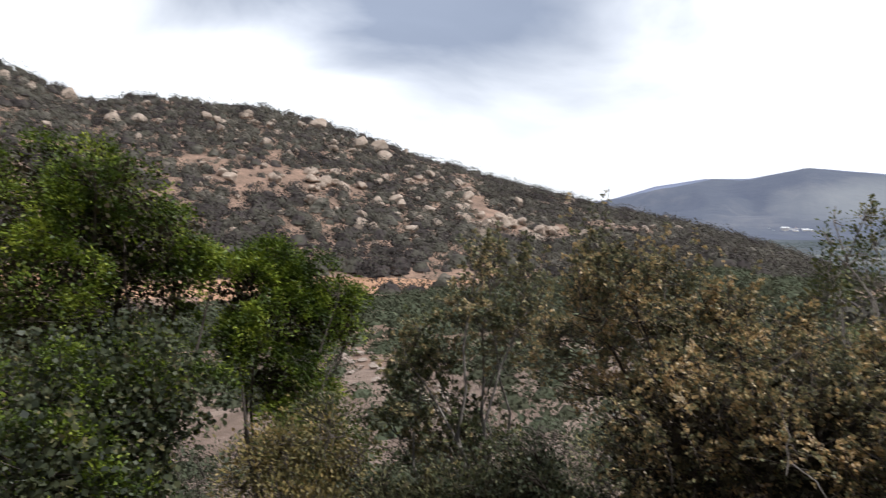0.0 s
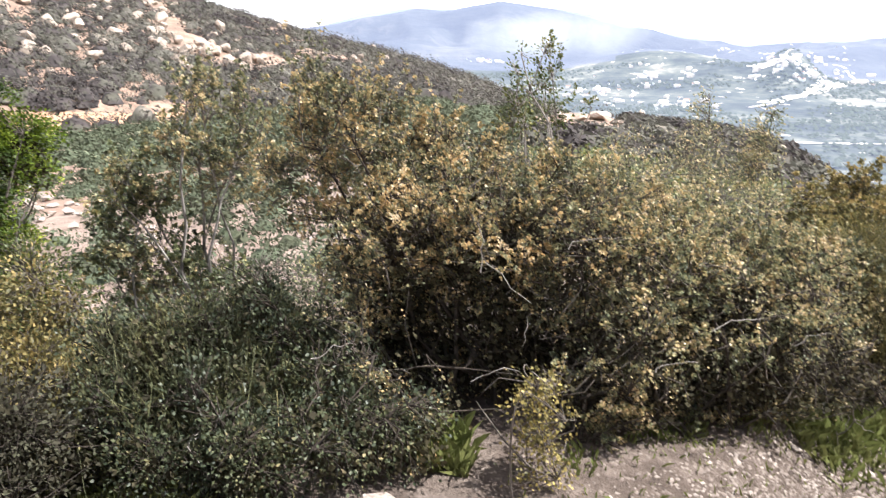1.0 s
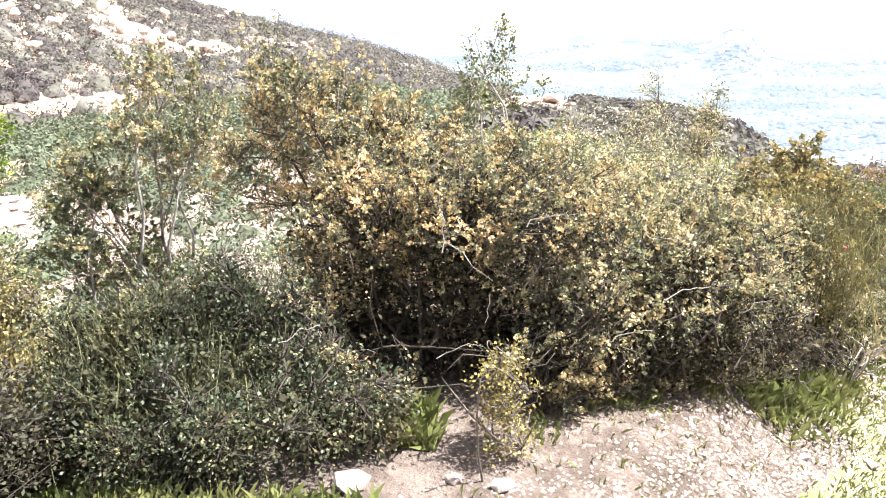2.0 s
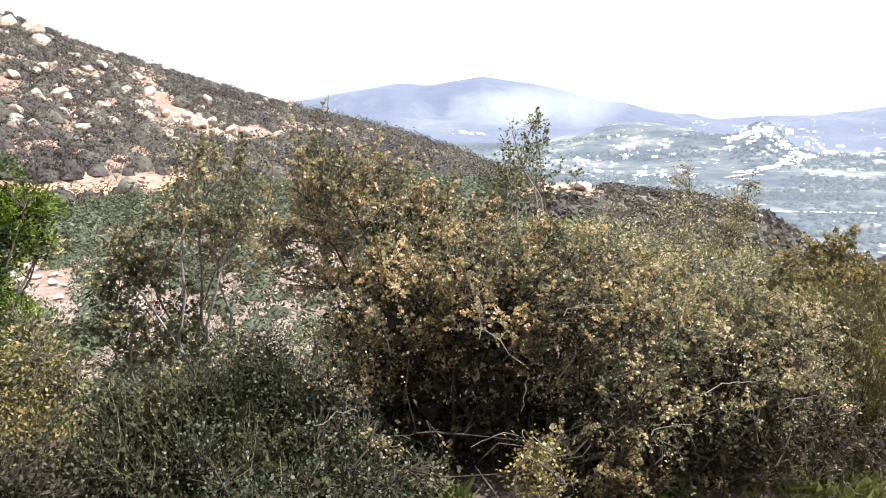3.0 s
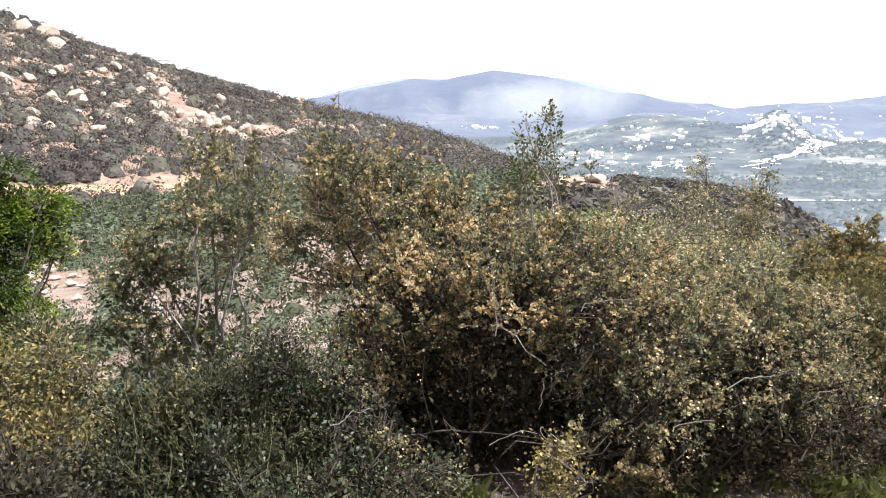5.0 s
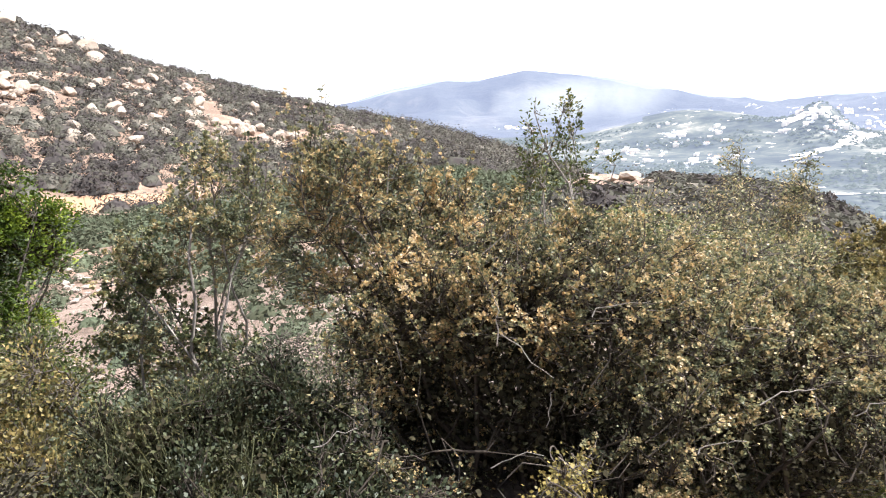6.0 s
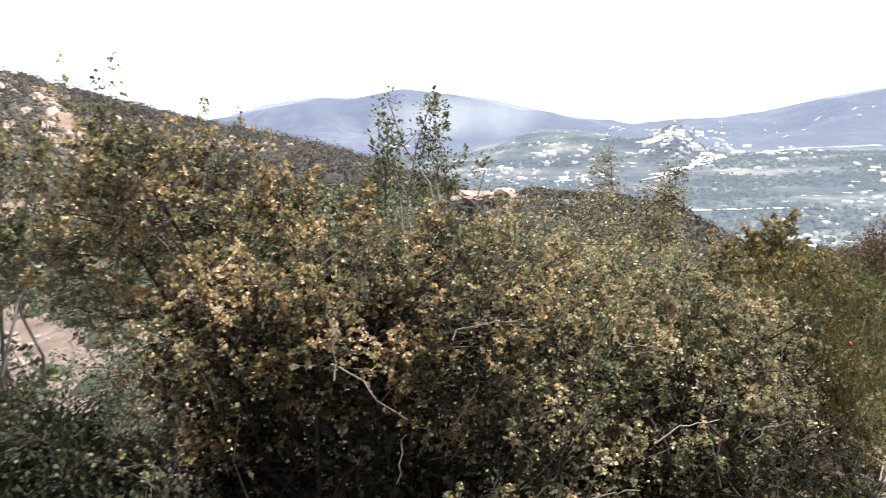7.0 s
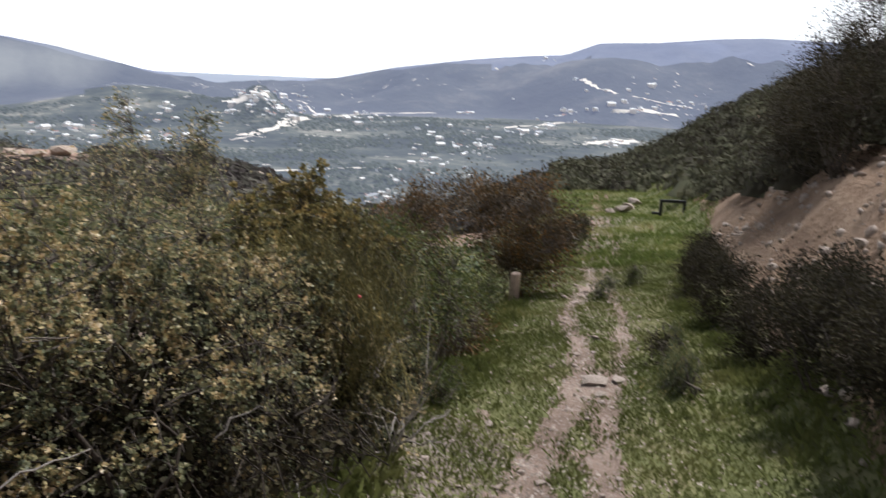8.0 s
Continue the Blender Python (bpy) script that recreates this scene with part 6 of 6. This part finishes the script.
def valley_trees(n, seed):
    rg = np.random.default_rng(seed)
    az = np.radians(rg.uniform(-62, 8, n))
    r = np.sqrt(rg.uniform(330**2, 1580**2, n))
    x, y = -np.sin(az) * r, np.cos(az) * r
    keep = fbm(x, y, 120, 4, 96) > rg.uniform(-0.08, 0.12, n)
    x, y, r = x[keep], y[keep], r[keep]
    z = land(x, y)
    n = len(x)
    w = rg.uniform(1.5, 4.2, (n, 1, 1))
    octa = np.array([[1, 0, 0.4], [0.4, 0.9, 0.5], [-0.7, 0.7, 0.3], [-0.9, -0.4, 0.5], [-0.2, -1, 0.3], [0.7, -0.7, 0.5], [0.1, 0.1, 1.25], [0, 0, -0.4]])
    v = np.stack([x, y, z], 1)[:, None] + octa[None] * w * rg.uniform(0.65, 1.3, (n, 8, 1))
    tri = np.array([[0, 1, 6], [1, 2, 6], [2, 3, 6], [3, 4, 6], [4, 5, 6], [5, 0, 6]])
    f = (np.arange(n)[:, None, None] * 8 + tri).reshape(-1, 3)
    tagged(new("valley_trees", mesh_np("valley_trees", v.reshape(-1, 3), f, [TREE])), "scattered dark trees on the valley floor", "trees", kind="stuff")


valley_trees(20000, 71)


def lots(n, seed):
    """Pale graded benches, yards and greenhouses, too small to pick apart."""
    rg = np.random.default_rng(seed)
    az = rg.uniform(-58, -8, n)
    r = np.sqrt(rg.uniform(500**2, 2250**2, n))
    a = np.radians(az)
    x, y = -np.sin(a) * r, np.cos(a) * r
    keep = fbm(x, y, 300, 3, 97) + 0.12 * np.exp(-((az + 22) / 4) ** 2) > 0.05
    x, y, a = x[keep], y[keep], a[keep]
    n = len(x)
    turn = a + rg.normal(size=n) * 0.5
    L, W = 2 + 7 * rg.random(n) ** 3, 1.2 + 2.4 * rg.random(n)
    t, nn = np.stack([np.cos(turn), np.sin(turn)], 1), np.stack([-np.sin(turn), np.cos(turn)], 1)
    corners = []
    for i in (-1, 0, 1):
        for j in (-1, 1):
            xy = np.stack([x, y], 1) + t * (L * i)[:, None] + nn * (W * j * rg.uniform(0.6, 1.1, n))[:, None]
            corners.append(np.column_stack([xy, land(xy[:, 0], xy[:, 1]) + 1.2]))
    v = np.stack(corners, 1).reshape(-1, 3)
    b0 = np.arange(n)[:, None] * 6
    f = np.concatenate([b0 + [0, 2, 3, 1], b0 + [2, 4, 5, 3]], 1).reshape(-1, 4)
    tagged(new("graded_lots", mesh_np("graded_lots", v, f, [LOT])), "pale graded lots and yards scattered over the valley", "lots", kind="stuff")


lots(700, 73)


def house(wall_mat, roof_mat, w, d, h, pitch):
    root = tagged(new("house"), "small pale house among trees in the valley", "house", "houses in the valley")
    part("wall", box_bm(-w / 2, -d / 2, -3, w / 2, d / 2, h, 0), wall_mat, root)
    bm = bmesh.new()
    e = 0.8
    vs = [bm.verts.new(c) for c in [(-w / 2 - e, -d / 2 - e, h), (w / 2 + e, -d / 2 - e, h), (w / 2 + e, d / 2 + e, h), (-w / 2 - e, d / 2 + e, h), (-w / 2 - e, 0, h + pitch), (w / 2 + e, 0, h + pitch)]]
    for q in [(0, 1, 5, 4), (2, 3, 4, 5), (0, 4, 3), (1, 2, 5), (3, 2, 1, 0)]:
        bm.faces.new([vs[k] for k in q])
    part("roof", bm, roof_mat, root)
    return root


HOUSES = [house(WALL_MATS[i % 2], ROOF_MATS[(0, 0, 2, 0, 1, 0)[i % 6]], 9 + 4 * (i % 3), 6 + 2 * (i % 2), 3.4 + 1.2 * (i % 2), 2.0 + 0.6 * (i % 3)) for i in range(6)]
rng = np.random.default_rng(72)
SIZES = [0.45, 0.8, 0.55, 1.0, 0.6, 0.7, 0.5]
spots = [(-21.3, -1.7, 2.56, 0.65, 46),
         (-22.67, -2.86, 2.79, 0.37, 20),
         (-27.64, -2.91, 3.49, 0.37, 26),
         (-37.18, -4.97, 2.33, 0.47, 30), (-30.18, -9.15, 2.09, 0.47, 16), (-45.05, -1.94, 1.86, 0.33, 14), (-43.48, -2.88, 1.4, 0.23, 8), (-7.58, -4.38, 4.19, 0.56, 26), (-34.59, -6.45, 2.79, 0.47, 12), (-40.99, -3.44, 2.79, 0.28, 14), (-50.88, -1.11, 2.79, 0.47, 16), (-42.65, 2.12, 0.93, 0.19, 6), (-37.0, -2.31, 0.7, 0.23, 6), (-33.55, -4.02, 5.58, 0.65, 22), (-52.72, -0.94, 1.4, 0.28, 8), (-31.49, -7.73, 3.72, 0.56, 12), (-46.49, 0.02, 7.44, 0.65, 12), (0.85, -2.09, 1.21, 0.19, 12), (-13.56, -4.99, 1.86, 0.37, 24), (-12.22, -3.09, 2.79, 0.56, 26), (-8.44, -3.98, 2.79, 0.23, 6), (-48.26, -4.01, 1.8, 0.25, 12)]
made = 0
for az, el, wa, we, count in spots:
    for _ in range(count):
        q = ground_at(az + rng.normal() * wa * 0.6, el + rng.normal() * we * 0.7)
        if q is None or np.hypot(q[0], q[1]) < 380 or np.hypot(q[0], q[1]) > 2500:
            continue
        m = pose(q[0], q[1], float(land(q[0], q[1])) + 0.3, 0, 0, rng.uniform(0, 180)) @ Matrix.Scale(1.05 * SIZES[made % 7] * min(1.2, max(0.5, float(np.hypot(q[0], q[1])) / 1300)), 4)
        src = HOUSES[made % 6]
        if made < 6:
            src.matrix_basis = m
        else:
            copy_thing(src, m)
        made += 1


def strip(name, label, points, width):
    """A road or graded bench laid over the land along lines of sight."""
    pts = [ground_at(a, e, far=4000.0) for a, e in points]
    pts = [q for q in pts if q is not None]
    fine = []
    for a, b in zip(pts[:-1], pts[1:]):
        for u in np.linspace(0, 1, 12, endpoint=False):
            fine.append(a * (1 - u) + b * u)
    fine = np.array(fine + [pts[-1]])
    t = unit(np.gradient(fine[:, :2], axis=0))
    nrm = np.stack([-t[:, 1], t[:, 0]], 1)
    wob = 1 + 0.5 * np.sin(np.arange(len(fine)) * 0.9)[:, None]
    rows = []
    for k in (-1, -0.33, 0.33, 1):
        xy = fine[:, :2] + nrm * width * 0.5 * k * wob
        rows.append(np.column_stack([xy, land(xy[:, 0], xy[:, 1]) + 0.9]))
    v = np.stack(rows, 1).reshape(-1, 3)
    idx = np.arange(len(v)).reshape(-1, 4)
    f = np.stack([idx[:-1, :-1], idx[:-1, 1:], idx[1:, 1:], idx[1:, :-1]], -1).reshape(-1, 4)
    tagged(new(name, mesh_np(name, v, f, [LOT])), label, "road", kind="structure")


strip("road_1", "pale dirt road climbing the far mountainside", [(-45.72, 0.68), (-46.39, 0.32), (-47.14, 0.06), (-48.36, -0.27)], 12)
strip("road_2", "pale dirt road crossing the valley", [(-19.4, -4.6), (-22, -4.0), (-24.5, -3.1), (-27, -2.9), (-31.3, -2.5), (-35, -2.3)], 14)
strip("road_3", "pale graded bench on the valley knob", [(-18.4, -2.0), (-20, -1.9), (-21.6, -1.6)], 16)
strip("road_4", "pale road along the valley floor", [(-22, -7.3), (-27, -7.0), (-32, -6.8)], 7)
strip("road_5", "pale terraced road above the valley", [(-40, -3.3), (-45, -2.6), (-49, -2.1), (-53, -1.7)], 12)
strip("road_6", "pale graded lot on the valley side", [(-45.6, -4.3), (-47.5, -4.1), (-49, -3.7)], 16)
strip("road_7", "pale lot among the valley houses", [(-11.6, -5.1), (-13.3, -5.0), (-14.6, -5.2)], 11)
strip("road_8", "pale dirt road lower on the far mountainside", [(-49.63, -0.42), (-50.9, -0.62), (-52.58, -0.96), (-54.01, -1.13)], 6)
strip("road_9", "pale road winding round the valley knob", [(-18.64, -2.32), (-20.41, -1.73), (-22.63, -1.39), (-24.44, -2.04), (-25.14, -2.78), (-23.14, -3.74), (-20.45, -4.58), (-18.67, -4.98)], 6)
strip("road_10", "broad pale graded lot above the valley", [(-46.67, -4.11), (-48.06, -3.94), (-49.25, -4.03), (-50.18, -3.63)], 22)


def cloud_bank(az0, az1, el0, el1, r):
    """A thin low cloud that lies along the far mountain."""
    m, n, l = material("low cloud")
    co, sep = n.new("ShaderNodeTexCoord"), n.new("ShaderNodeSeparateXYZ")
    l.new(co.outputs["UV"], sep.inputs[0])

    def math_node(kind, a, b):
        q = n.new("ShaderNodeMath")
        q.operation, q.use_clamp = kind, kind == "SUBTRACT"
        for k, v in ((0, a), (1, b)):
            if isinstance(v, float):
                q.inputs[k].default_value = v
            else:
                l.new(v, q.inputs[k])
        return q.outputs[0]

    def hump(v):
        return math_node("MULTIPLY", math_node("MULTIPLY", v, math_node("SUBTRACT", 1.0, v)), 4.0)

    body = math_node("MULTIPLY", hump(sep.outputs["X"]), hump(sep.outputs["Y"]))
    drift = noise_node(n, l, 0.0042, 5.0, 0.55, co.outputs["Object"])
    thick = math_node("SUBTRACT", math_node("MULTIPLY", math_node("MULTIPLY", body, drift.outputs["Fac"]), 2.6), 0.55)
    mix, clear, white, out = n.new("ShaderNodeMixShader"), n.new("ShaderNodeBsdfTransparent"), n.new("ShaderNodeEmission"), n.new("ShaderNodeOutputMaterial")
    # the cloud's sunlit white is put in as emission
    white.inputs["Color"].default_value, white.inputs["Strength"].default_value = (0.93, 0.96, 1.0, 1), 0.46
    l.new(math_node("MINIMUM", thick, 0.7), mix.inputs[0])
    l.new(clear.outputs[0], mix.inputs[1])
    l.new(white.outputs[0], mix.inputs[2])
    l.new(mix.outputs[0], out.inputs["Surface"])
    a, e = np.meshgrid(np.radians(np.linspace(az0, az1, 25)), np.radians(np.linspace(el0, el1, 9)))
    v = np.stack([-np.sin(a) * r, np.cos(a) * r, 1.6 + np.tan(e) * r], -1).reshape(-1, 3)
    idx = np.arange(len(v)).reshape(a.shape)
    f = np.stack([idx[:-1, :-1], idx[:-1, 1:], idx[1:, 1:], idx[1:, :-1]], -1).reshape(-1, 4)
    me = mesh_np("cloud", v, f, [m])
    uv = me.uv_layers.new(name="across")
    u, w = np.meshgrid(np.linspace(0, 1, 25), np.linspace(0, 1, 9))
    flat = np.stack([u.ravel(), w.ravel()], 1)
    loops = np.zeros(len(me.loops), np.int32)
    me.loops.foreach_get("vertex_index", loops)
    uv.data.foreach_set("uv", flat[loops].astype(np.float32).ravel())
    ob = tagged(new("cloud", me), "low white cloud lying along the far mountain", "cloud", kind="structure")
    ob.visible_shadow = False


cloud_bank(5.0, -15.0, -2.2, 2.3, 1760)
